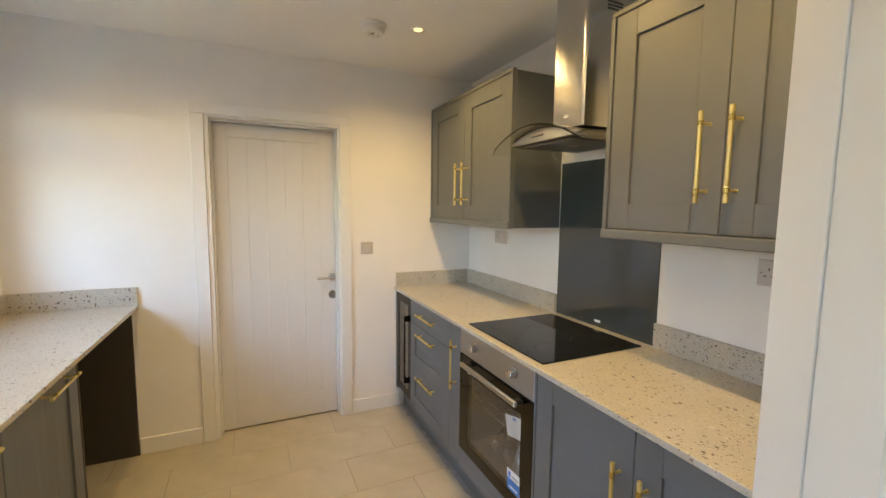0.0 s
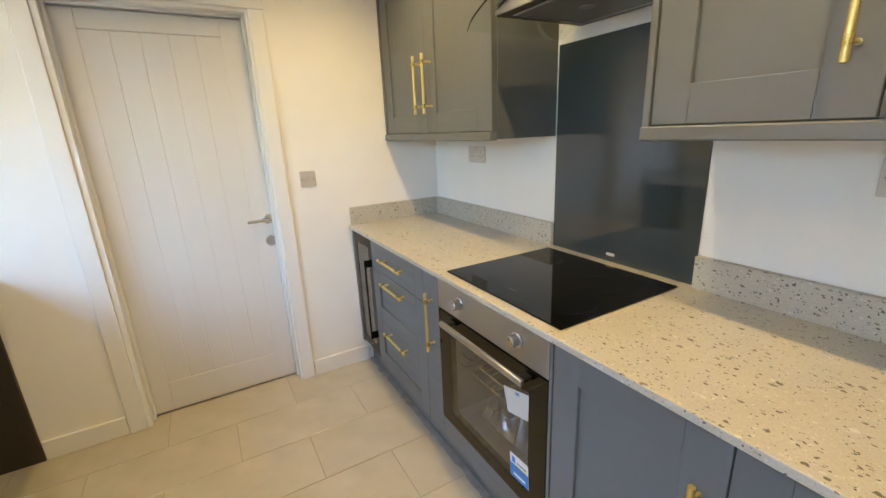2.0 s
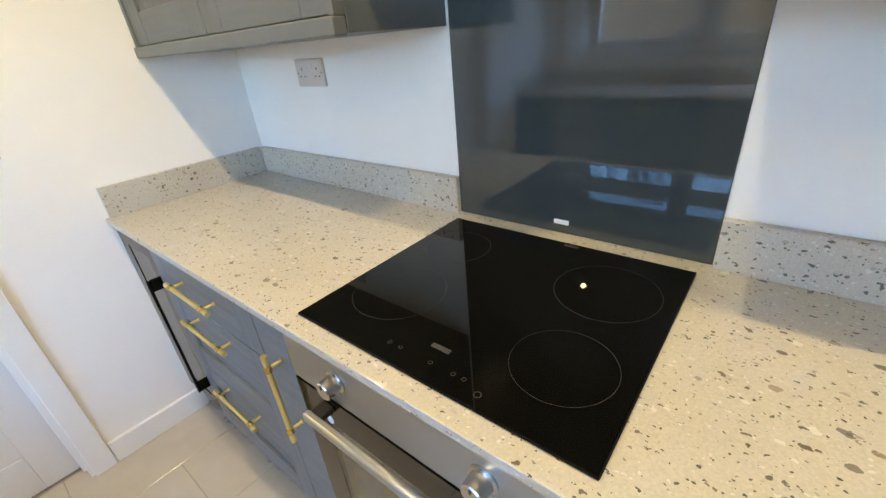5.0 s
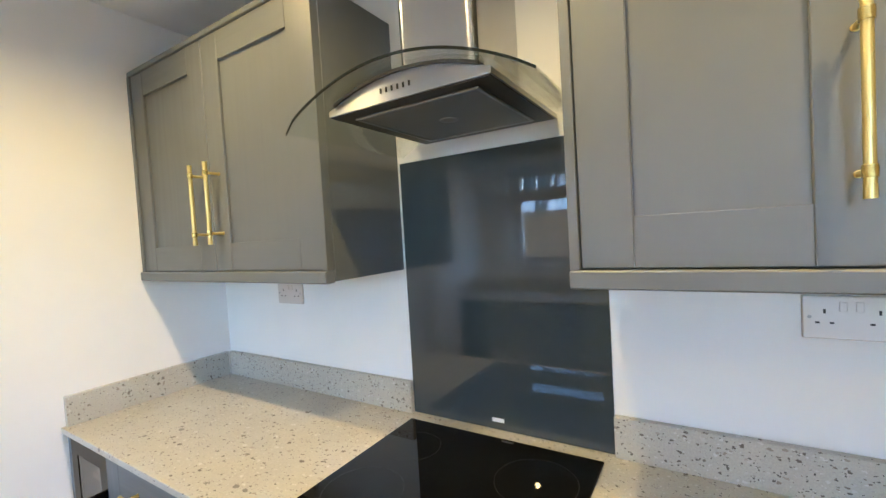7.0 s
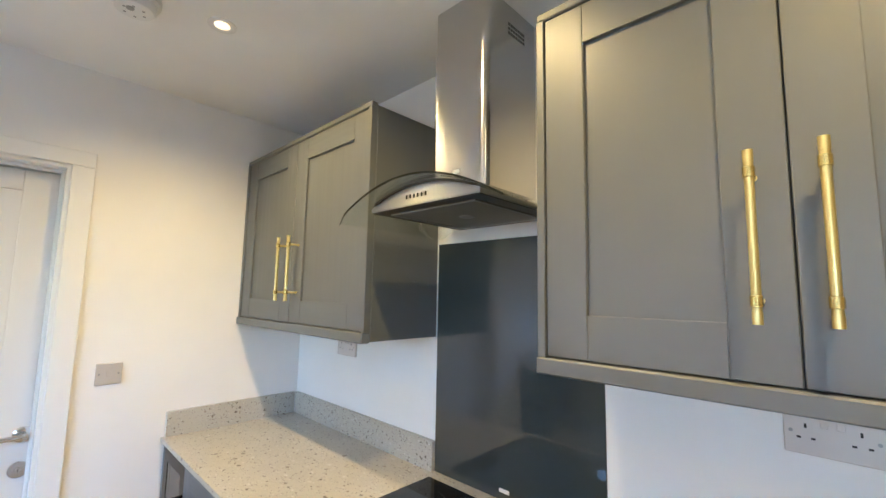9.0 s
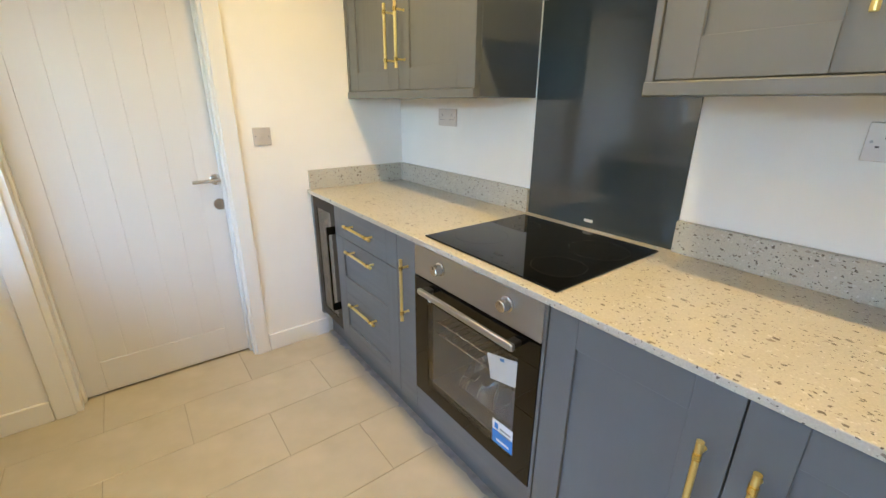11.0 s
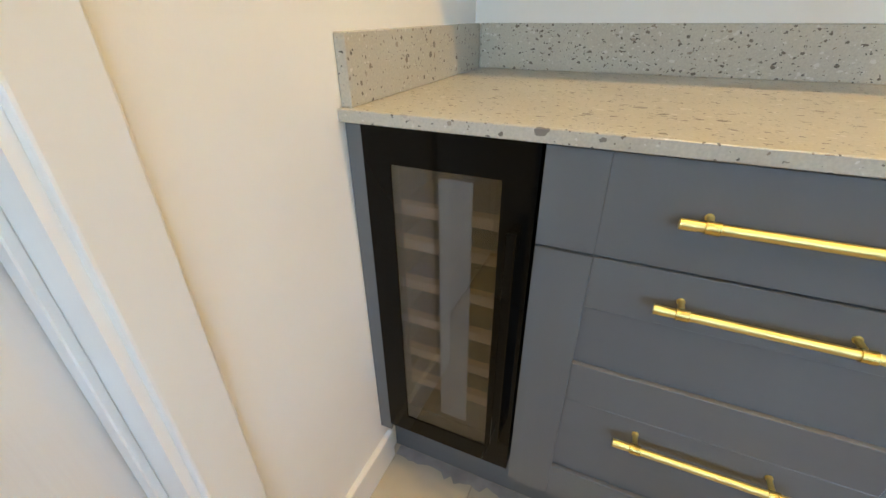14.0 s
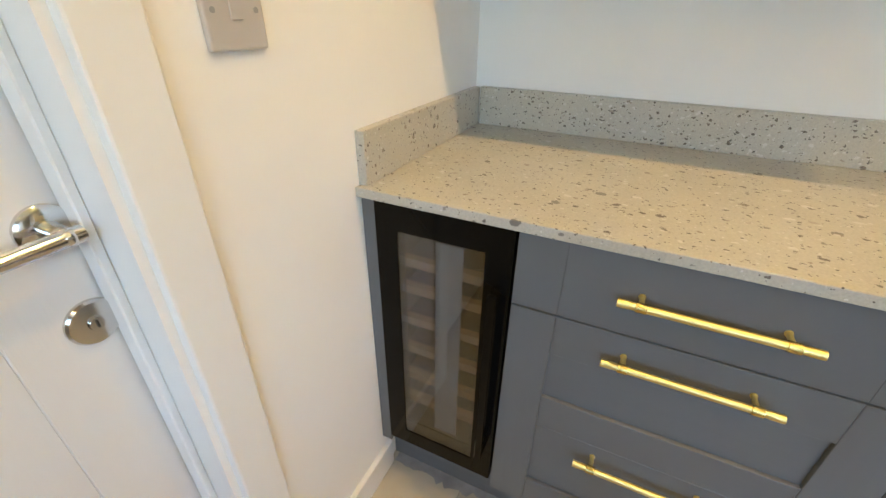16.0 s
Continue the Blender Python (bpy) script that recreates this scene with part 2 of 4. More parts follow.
def thing(name, at, label, category, group="", kind=""):
    ob = tagged(new(name), label, category, group, kind)
    ob.location = at
    ob.empty_display_size = 0.05
    BASE[ob.name] = Vector(at)
    return ob


def part(name, bm, material, parent, label="", smooth=False):
    """One mesh under a thing or a part; the bmesh is in world metres."""
    root = parent
    while root.parent:
        root = root.parent
    bmesh.ops.translate(bm, verts=bm.verts, vec=-BASE[root.name])
    me = bpy.data.meshes.new(name)
    bm.to_mesh(me)
    bm.free()
    me.materials.append(material)
    if smooth:
        me.shade_smooth()
        me.set_sharp_from_angle(angle=radians(38))
    ob = new(name, me)
    ob.parent = parent
    return tagged(ob, label)


def solid(name, bm, material, label, category="", kind="", group="", smooth=False):
    """A thing of one mesh, in world metres."""
    me = bpy.data.meshes.new(name)
    bm.to_mesh(me)
    bm.free()
    me.materials.append(material)
    if smooth:
        me.shade_smooth()
        me.set_sharp_from_angle(angle=radians(38))
    ob = tagged(new(name, me), label, category, group, kind)
    BASE[ob.name] = Vector((0, 0, 0))
    return ob


def box(bm, x0, x1, y0, y1, z0, z1, bevel=0.0, seg=1):
    sx, sy, sz = abs(x1 - x0), abs(y1 - y0), abs(z1 - z0)
    r = bmesh.ops.create_cube(bm, size=1, matrix=Matrix.LocRotScale(((x0 + x1) / 2, (y0 + y1) / 2, (z0 + z1) / 2), None, (sx, sy, sz)))
    if bevel:
        vs = set(r["verts"])
        es = [e for e in bm.edges if e.verts[0] in vs and e.verts[1] in vs]
        bmesh.ops.bevel(bm, geom=es, offset=min(bevel, sx * 0.45, sy * 0.45, sz * 0.45), segments=seg, affect="EDGES", profile=0.5)
    return bm


def cyl(bm, a, b, r0, r1=None, n=20):
    a, b = Vector(a), Vector(b)
    d = b - a
    m = Matrix.Translation((a + b) / 2) @ d.to_track_quat("Z", "Y").to_matrix().to_4x4()
    bmesh.ops.create_cone(bm, cap_ends=True, segments=n, radius1=r0, radius2=r0 if r1 is None else r1, depth=d.length, matrix=m)
    return bm


def lathe(bm, centre, profile, n=32, axis=(0, 0, 1)):
    """A turned shape: (radius, height) pairs along the axis."""
    q = Vector(axis).to_track_quat("Z", "Y").to_matrix().to_4x4()
    m = Matrix.Translation(centre) @ q
    rings = []
    for r, h in profile:
        rings.append([bm.verts.new(m @ Vector((r * math.cos(k * math.tau / n), r * math.sin(k * math.tau / n), h))) for k in range(n)])
    for lo, hi in zip(rings, rings[1:]):
        for k in range(n):
            bm.faces.new((lo[k], lo[(k + 1) % n], hi[(k + 1) % n], hi[k]))
    bm.faces.new(list(reversed(rings[0])))
    bm.faces.new(rings[-1])
    return bm


def B():
    return bmesh.new()


def bx(*a, **k):
    return box(B(), *a, **k)


def pull_bar(parent, p0, p1, out, face):
    """A brass bar handle with knurled grip, end collars and two posts. out: the way it stands off along x; face: the door's x."""
    p0, p1 = Vector(p0), Vector(p1)
    d = (p1 - p0).normalized()
    bar = part("handle", cyl(B(), p0, p1, 0.0064, n=20), BRASS, parent, "brass bar handle", smooth=True)
    for e, w in ((p0, d), (p1, -d)):
        s = e + w * 0.034
        part("collar", cyl(B(), s - d * 0.008, s + d * 0.008, 0.0084, n=20), BRASS_KNURL, bar, smooth=True)
        part("end_cap", cyl(B(), e - w * 0.0005, e + w * 0.018, 0.0069, n=20), BRASS, bar, smooth=True)
        bm = cyl(B(), (s.x, s.y, s.z), (face, s.y, s.z), 0.0042, n=14)
        cyl(bm, (face + out * 0.002, s.y, s.z), (face, s.y, s.z), 0.0055, n=16)
        part("post", bm, BRASS, bar, smooth=True)
    return bar


def shaker(name, parent, face, out, y0, y1, z0, z1, rail=0.09, slab=False):
    """A framed door or drawer front that faces out (along x); its outer face lies at x = face."""
    bm = B()
    back = face - out * 0.020
    if slab:
        box(bm, face, back, y0, y1, z0, z1, 0.0015)
        return part(name, bm, CAB_H, parent)
    door = part(name, bx(face - out * 0.009, back, y0 + rail, y1 - rail, z0 + rail, z1 - rail), CAB, parent)
    for e in (y0, y1 - rail):
        part("stile", bx(face, back, e, e + rail, z0, z1, bevel=0.0015), CAB, door)
    for e in (z0, z1 - rail):
        part("rail", bx(face - out * 0.0004, back, y0 + rail, y1 - rail, e, e + rail, bevel=0.0012), CAB_H, door)
    return door


# ---- structure ----
XL, XR, YB, YD = -1.046, 1.693, -0.30, 2.875
T = 0.12
bm = B()
box(bm, XL - T, -0.10, YD, YD + T, 0, CEIL)
box(bm, 0.70, XR + T, YD, YD + T, 0, CEIL)
box(bm, -0.10, 0.70, YD, YD + T, 2.03, CEIL)
solid("wall_north", bm, WALL, "white painted plaster wall with a door opening", "wall", "structure")
solid("wall_east", bx(XR, XR + T, YB - 1.5, YD, 0, CEIL), WALL, "white painted plaster wall behind the units", "wall", "structure")
W_Y0, W_Y1, W_Z0, W_Z1 = 0.84, 2.59, 1.12, 2.09
bm = B()
# second opening, unseen, added for the fill lamp
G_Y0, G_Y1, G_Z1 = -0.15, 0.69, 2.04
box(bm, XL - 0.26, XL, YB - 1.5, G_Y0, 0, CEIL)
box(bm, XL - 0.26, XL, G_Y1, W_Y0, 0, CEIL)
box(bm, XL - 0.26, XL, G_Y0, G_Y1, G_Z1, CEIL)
box(bm, XL - 0.26, XL, W_Y1, YD, 0, CEIL)
box(bm, XL - 0.26, XL, W_Y0, W_Y1, 0, W_Z0)
box(bm, XL - 0.26, XL, W_Y0, W_Y1, W_Z1, CEIL)
solid("wall_west", bm, WALL, "white painted plaster wall with a window opening", "wall", "structure")
bm = B()
D2A, D2B = -0.215, 0.585
box(bm, XL, D2A, YB - T, YB, 0, CEIL)
box(bm, D2B, XR, YB - T, YB, 0, CEIL)
box(bm, D2A, D2B, YB - T, YB, 2.03, CEIL)
solid("wall_south", bm, WALL, "white painted plaster wall with an open doorway", "wall", "structure")
# unseen wall, added to stop light leaking round the closed door
solid("wall_light_stop", bx(-0.4, 1.0, YD + T + 0.001, YD + T + 0.06, 0, CEIL), WALL, "unseen plain wall added behind the closed door to stop light", "wall", "structure")
solid("wall_hall", bx(XL, XR, YB - 1.6, YB - 1.5, 0, CEIL), WALL, "plain white painted hall wall", "wall", "structure")
solid("ceiling", bx(XL - 0.26, XR + T, YB - 1.6, YD + T, CEIL, CEIL + 0.1), CEILING, "smooth white painted ceiling", "ceiling", "structure")
floor = solid("floor", bx(XL - 0.26, XR + T, YB - 1.6, YD + T, -0.1, -0.003), GROUT, "beige porcelain tiled floor in a half bond", "floor", "structure")


def skirting(name, x0, x1, y0, y1):
    bm = box(B(), x0, x1, y0, y1, 0, 0.100, 0.004, 2)
    solid(name, bm, TRIM, "white painted skirting board", "skirting board", "structure")


skirting("baseboard_1", 0.765, 1.118, YD - 0.016, YD)
skirting("baseboard_2", -0.50, -0.176, YD - 0.016, YD)
skirting("baseboard_3", XL, XL + 0.016, YB, G_Y0)


def architrave(name, x0, x1, ztop, yface, out, w):
    bm = B()
    a, b = yface, yface + out * 0.018
    box(bm, x0 - w, x0, min(a, b), max(a, b), 0, ztop, 0.004, 2)
    box(bm, x1, x1 + w, min(a, b), max(a, b), 0, ztop, 0.004, 2)
    box(bm, x0 - w, x1 + w, min(a, b), max(a, b), ztop, ztop + w - 0.012, 0.004, 2)
    solid(name, bm, TRIM, "white painted door architrave", "architrave", "structure")


def lining(name, x0, x1, ztop, y0, y1, stop_y):
    bm = B()
    box(bm, x0, x0 + 0.022, y0, y1, 0, ztop)
    box(bm, x1 - 0.022, x1, y0, y1, 0, ztop)
    box(bm, x0 + 0.022, x1 - 0.022, y0, y1, ztop - 0.022, ztop)
    for a, b in ((x0 + 0.022, x0 + 0.034), (x1 - 0.034, x1 - 0.022)):
        box(bm, a, b, stop_y, stop_y + 0.03, 0, ztop - 0.022, 0.002)
    box(bm, x0 + 0.034, x1 - 0.034, stop_y, stop_y + 0.03, ztop - 0.034, ztop - 0.022, 0.002)
    solid(name, bm, TRIM, "white painted door lining with stop bead", "door frame", "structure")


architrave("trim_1", -0.101, 0.690, 2.022, YD, -1, 0.073)
lining("door_frame_1", -0.10, 0.70, 2.03, YD - 0.004, YD + T, 2.925)
architrave("trim_2", D2A + 0.002, D2B - 0.002, 2.02, YB, 1, 0.066)
lining("door_frame_2", D2A, D2B, 2.03, YB - T, YB + 0.004, YB - 0.075)


def cottage_door(name, label, m):
    """A white boarded door leaf, 0.755 wide, hinge at its own x = 0; its grooved face looks along -y at y = 0."""
    root = thing(name, (0, 0, 0), label, "door", "", "structure")
    w, h, th = 0.761, 1.985, 0.035
    for x0, x1 in ((0, 0.097), (w - 0.112, w)):
        part("stile", bx(x0, x1, 0, th, 0, h, bevel=0.0015), DOOR_WHITE, root)
    for z0, z1 in ((0, 0.168), (h - 0.082, h)):
        part("rail", bx(0.097, w - 0.112, 0.0003, th, z0, z1, bevel=0.0026), DOOR_WHITE, root)
    n = 5
    a, b = 0.0955, w - 0.1105
    for k in range(n):
        x0, x1 = a + (b - a) * k / n, a + (b - a) * (k + 1) / n
        part("board", box(B(), x0, x1, 0.0032, th - 0.003, 0.1685, h - 0.0825, 0.0024), DOOR_WHITE, root)
    root.matrix_world = m
    return root


def lever(root, at, side):
    """A chrome lever on a rose with a thumb-turn plate under it, on the face that looks along -y; side: where the lever points along x."""
    x, y, z = at
    h = part("lever_handle", lathe(B(), (x, y, z), [(0.0275, 0), (0.0275, 0.006), (0.024, 0.009), (0.011, 0.010), (0.010, 0.045)], 28, (0, -1, 0)), CHROME, root, "chrome lever handle", True)
    bm = cyl(B(), (x - side * 0.014, y - 0.045, z), (x + side * 0.108, y - 0.045, z - 0.002), 0.0095, 0.0085, 20)
    bmesh.ops.create_uvsphere(bm, u_segments=16, v_segments=10, radius=0.0105, matrix=Matrix.Translation((x, y - 0.045, z)))
    part("lever", bm, CHROME, h, smooth=True)
    e = part("escutcheon", lathe(B(), (x, y, z - 0.126), [(0.0295, 0), (0.0295, 0.005), (0.027, 0.008), (0.009, 0.008), (0.008, 0.012)], 28, (0, -1, 0)), CHROME, root, "chrome escutcheon with a lock", True)
    part("key_slot", bx(x - 0.0012, x + 0.0012, y - 0.0135, y - 0.011, z - 0.131, z - 0.121), BLACK, e)


d1 = cottage_door("door_1", "closed white boarded door with a chrome lever handle", Matrix())
lever(d1, (0.729, 0.0, 0.987), -1)
d1.matrix_world = pose(-0.083, 2.957, 0.006)
d2 = cottage_door("door_2", "open white boarded door standing into the kitchen", Matrix())
D2_TURN = math.degrees(math.atan2(0.878, 0.479))
d2.matrix_world = pose(0.922, 0.388, 0.006, 0, 0, D2_TURN + 180)

# window in the west wall
win = thing("window_1", (XL - 0.16, (W_Y0 + W_Y1) / 2, W_Z0), "white framed casement window with top lights above the worktop", "window", "", "structure")
fx0, fx1 = XL - 0.19, XL - 0.13
bm = B()
box(bm, fx0, fx1, W_Y0, W_Y0 + 0.06, W_Z0, W_Z1, 0.004)
box(bm, fx0, fx1, W_Y1 - 0.06, W_Y1, W_Z0, W_Z1, 0.004)
box(bm, fx0, fx1, W_Y0 + 0.06, W_Y1 - 0.06, W_Z0, W_Z0 + 0.06, 0.004)
box(bm, fx0, fx1, W_Y0 + 0.06, W_Y1 - 0.06, W_Z1 - 0.06, W_Z1, 0.004)
ymid = (W_Y0 + W_Y1) / 2
box(bm, fx0, fx1, ymid - 0.04, ymid + 0.04, W_Z0 + 0.06, W_Z1 - 0.06, 0.004)
part("window_frame", bm, PLASTIC_WHITE, win)
for y0, y1 in ((W_Y0 + 0.06, ymid - 0.04), (ymid + 0.04, W_Y1 - 0.06)):
    part("transom", bx(fx0, fx1, y0, y1, 1.80, 1.85, bevel=0.004), PLASTIC_WHITE, win)
    for z0, z1 in ((W_Z0 + 0.06, 1.80), (1.85, W_Z1 - 0.06)):
        bm = B()
        box(bm, fx0 + 0.005, fx1 + 0.012, y0, y0 + 0.035, z0, z1, 0.004)
        box(bm, fx0 + 0.005, fx1 + 0.012, y1 - 0.035, y1, z0, z1, 0.004)
        box(bm, fx0 + 0.005, fx1 + 0.012, y0 + 0.035, y1 - 0.035, z0, z0 + 0.035, 0.004)
        box(bm, fx0 + 0.005, fx1 + 0.012, y0 + 0.035, y1 - 0.035, z1 - 0.035, z1, 0.004)
        sash = part("sash", bm, PLASTIC_WHITE, win)
        pane = part("pane", bx(fx0 + 0.025, fx0 + 0.031, y0 + 0.03, y1 - 0.03, z0 + 0.03, z1 - 0.03), PANE, sash)
        pane.visible_shadow = False
part("window_sill", bx(XL - 0.13, XL + 0.02, W_Y0 + 0.002, W_Y1 - 0.002, W_Z0, W_Z0 + 0.018, bevel=0.004), TRIM, win)

# unseen frame and pane, added around the fill lamp's opening
gd = thing("added_window", (XL - 0.2, (G_Y0 + G_Y1) / 2, 0), "unseen tall white framed glazed opening added round a fill lamp", "window", "", "structure")
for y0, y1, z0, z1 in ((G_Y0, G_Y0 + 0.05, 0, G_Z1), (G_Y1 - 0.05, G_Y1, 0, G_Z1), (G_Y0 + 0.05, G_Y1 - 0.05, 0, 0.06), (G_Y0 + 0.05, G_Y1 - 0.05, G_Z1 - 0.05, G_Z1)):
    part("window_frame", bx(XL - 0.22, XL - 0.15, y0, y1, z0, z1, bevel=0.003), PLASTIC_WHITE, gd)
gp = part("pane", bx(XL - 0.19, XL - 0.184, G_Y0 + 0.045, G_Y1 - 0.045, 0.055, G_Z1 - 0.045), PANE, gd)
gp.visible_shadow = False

# ---- base units along the east wall ----
FACE, HAND = 1.086, 1.054
TOP = 0.906
solid("worktop", bx(1.074, XR - 0.001, 0.34, YD - 0.001, TOP - 0.020, TOP, bevel=0.0015), TERRAZZO, "pale grey terrazzo worktop with dark and light chips", "worktop")
for a, b in ((1.814, YD - 0.022), (0.34, 1.182)):
    solid("upstand", bx(XR - 0.021, XR - 0.001, a, b, TOP, TOP + 0.105, bevel=0.0015), TERRAZZO, "grey terrazzo upstand on the worktop against the wall", "upstand", group="worktop upstands")
solid("upstand", bx(1.087, XR - 0.0215, YD - 0.021, YD - 0.001, TOP, TOP + 0.105, bevel=0.0015), TERRAZZO, "grey terrazzo upstand on the worktop against the wall", "upstand", group="worktop upstands")
solid("splashback", bx(1.686, XR - 0.001, 1.183, 1.813, TOP + 0.001, 1.731, bevel=0.001), SPLASH, "glossy dark grey glass splashback behind the hob", "splashback")
solid("maker_badge", bx(1.6845, 1.686, 1.488, 1.526, 0.930, 0.942, bevel=0.0006), PALE_MARK, "small pale maker's sticker on the splashback glass", "sticker")

LOW = 0.147
solid("plinth", bx(1.150, 1.166, 0.34, YD - 0.001, 0, LOW - 0.003, bevel=0.001), CAB_H, "slate grey plinth board under the base units", "plinth")


def carcass(root, y0, y1, z0=LOW, z1=TOP - 0.0205, face=FACE, wall=XR, out=-1):
    back = face - out * 0.021
    wall -= 0.03 * (1 if out < 0 else -1)
    return part("body", bx(back, wall, y0 + 0.0005, y1 - 0.0005, z0, z1), CARCASS, root)


# drawer unit
DY0, DY1 = 1.947, 2.552
dr = thing("drawer_unit", (1.4, (DY0 + DY1) / 2, LOW), "slate grey drawer unit with three brass bar handles", "cabinet", "base units")
carcass(dr, DY0, DY1)
SB = 0.084
fr = part("drawer_front", bx(FACE, FACE + 0.020, DY0 + 0.0015 + SB, DY1 - 0.0015 - SB, 0.733, 0.882, bevel=0.0008), CAB_H, dr)
for e in (DY0 + 0.0015, DY1 - 0.0015 - SB):
    part("stile", bx(FACE, FACE + 0.020, e, e + SB, 0.733, 0.882, bevel=0.0008), CAB, fr)
pull_bar(fr, (HAND, 2.378, 0.814), (HAND, 2.119, 0.814), -1, FACE)
fr = part("drawer_front", bx(FACE + 0.009, FACE + 0.020, DY0 + 0.0015 + SB, DY1 - 0.0015 - SB, LOW + 0.01, 0.715), CAB_H, dr, "slate grey front with two recessed panels")
for e in (DY0 + 0.0015, DY1 - 0.0015 - SB):
    part("stile", bx(FACE, FACE + 0.0205, e, e + SB, LOW + 0.001, 0.729, bevel=0.001), CAB, fr)
for z0, z1 in ((LOW + 0.001, 0.241), (0.358, 0.438), (0.438, 0.523), (0.641, 0.729)):
    part("rail", bx(FACE + 0.0003, FACE + 0.0203, DY0 + 0.0015 + SB, DY1 - 0.0015 - SB, z0, z1, bevel=0.0012), CAB_H, fr)
for hz in (0.687, 0.407):
    pull_bar(fr, (HAND, 2.378, hz), (HAND, 2.119, hz), -1, FACE)

# pull-out unit
po = thing("pull_out_unit", (1.4, 1.887, LOW), "narrow slate grey pull-out cabinet with a brass handle", "cabinet", "base units")
carcass(po, 1.818, 1.945)
fr = shaker("door", po, FACE, -1, 1.8170, 1.9455, LOW + 0.002, 0.882, slab=True)
pull_bar(fr, (HAND, 1.868, 0.805), (HAND, 1.868, 0.547), -1, FACE)

# double cupboard
du = thing("double_cupboard", (1.4, 0.775, LOW), "slate grey double base cupboard with two brass handles", "cabinet", "base units")
carcass(du, 0.342, 1.196)
for y0, y1, hy in ((0.763, 1.1945, 0.806), (0.3435, 0.760, 0.715)):
    fr = shaker("door", du, FACE, -1, y0, y1, LOW + 0.002, 0.882, 0.085)
    pull_bar(fr, (HAND, hy, 0.770), (HAND, hy, 0.510), -1, FACE)

# wine cooler
wc = thing("wine_cooler", (1.4, 2.70, LOW), "slim black wine cooler with a glass door and wooden shelves", "wine cooler")
WY0, WY1, WZ0, WZ1 = 2.556, 2.843, 0.172, 0.883
bm = B()
box(bm, 1.122, 1.66, WY0, WY0 + 0.02, WZ0, WZ1)
box(bm, 1.122, 1.66, WY1 - 0.02, WY1, WZ0, WZ1)
box(bm, 1.122, 1.66, WY0 + 0.02, WY1 - 0.02, WZ0, WZ0 + 0.05)
box(bm, 1.122, 1.66, WY0 + 0.02, WY1 - 0.02, WZ1 - 0.02, WZ1)
box(bm, 1.645, 1.66, WY0 + 0.02, WY1 - 0.02, WZ0 + 0.05, WZ1 - 0.02)
part("body", bm, BLACK, wc)
GA, GB, GZ0, GZ1 = 2.608, 2.794, 0.221, 0.823
wd = part("door", bx(1.090, 1.095, GA, GB, GZ0, GZ1), COOLER_GLASS, wc, "smoked glass door")
wd.visible_shadow = False
for y0, y1, z0, z1 in ((WY0, GA, WZ0, WZ1), (GB, WY1, WZ0, WZ1), (GA, GB, WZ0, GZ0), (GA, GB, GZ1, WZ1)):
    part("glass_border", bx(1.088, 1.118, y0, y1, z0, z1), BLACK_SATIN, wd)
bm = box(B(), 1.048, 1.057, 2.571, 2.587, 0.290, 0.760, 0.002)
box(bm, 1.0575, 1.088, 2.572, 2.586, 0.290, 0.330, 0.002)
box(bm, 1.0575, 1.088, 2.572, 2.586, 0.720, 0.760, 0.002)
part("handle", bm, BLACK_SATIN, wd, "black bar handle")
for z in (0.725, 0.655, 0.565, 0.475, 0.385, 0.30):
    s = part("shelf", bx(1.14, 1.66, GA - 0.02, GB + 0.02, z, z + 0.006, bevel=0.001), CARCASS, wc)
    part("shelf_front", bx(1.130, 1.150, GA - 0.02, GB + 0.02, z - 0.009, z + 0.014, bevel=0.002), SHELF_WOOD, s, "pale beech shelf front")
part("pale_strip", bx(1.1195, 1.1215, 2.663, 2.724, 0.235, 0.800, bevel=0.001), STRIP_PALE, wc, "pale grey strip behind the glass")
solid("scribe_strip", bx(1.090, 1.108, WY1 + 0.001, YD - 0.001, LOW, 0.882, bevel=0.001), CAB, "slim slate grey filler strip between cooler and wall", "trim strip")

# oven
ov = thing("oven", (1.4, 1.51, 0.26), "built-in stainless steel oven with a black glass door", "oven")
OY0, OY1 = 1.212, 1.816
part("control_panel", bx(1.084, 1.108, OY0, OY1, 0.761, 0.880, bevel=0.002), STEEL_H, ov, "brushed steel control panel")
for ky in (1.657, 1.340):
    k = part("knob", lathe(B(), (1.084, ky, 0.828), [(0.024, 0), (0.024, 0.004), (0.019, 0.006), (0.018, 0.030), (0.016, 0.032)], 28, (-1, 0, 0)), STEEL, ov, "steel control knob", True)
    part("pointer", bx(1.0505, 1.053, ky - 0.001, ky + 0.001, 0.835, 0.844), BLACK, k)
    for a in range(-4, 5):
        t = radians(a * 32)
        yy, zz = ky + 0.031 * math.sin(t), 0.828 + 0.031 * math.cos(t)
        part("dial_mark", bx(1.0835, 1.0842, yy - 0.001, yy + 0.001, zz - 0.001, zz + 0.001), GREY_MARK, k)
part("gap", bx(1.098, 1.108, OY0 + 0.004, OY1 - 0.004, 0.754, 0.761), BLACK, ov)
OZ0, OZ1 = 0.258, 0.754
wy0, wy1, wz0, wz1 = OY0 + 0.075, OY1 - 0.080, OZ0 + 0.055, OZ1 - 0.078
od = part("door", bx(1.0845, 1.089, wy0, wy1, wz0, wz1), OVEN_GLASS, ov, "black glass oven door")
od.visible_shadow = False
for y0, y1, z0, z1 in ((OY0, wy0, OZ0, OZ1), (wy1, OY1, OZ0, OZ1), (wy0, wy1, OZ0, wz0), (wy0, wy1, wz1, OZ1)):
    part("glass_border", bx(1.084, 1.110, y0, y1, z0, z1), BLACK_GLASS, od)
bm = box(B(), 1.036, 1.053, 1.270, 1.733, 0.721, 0.743, 0.006, 3)
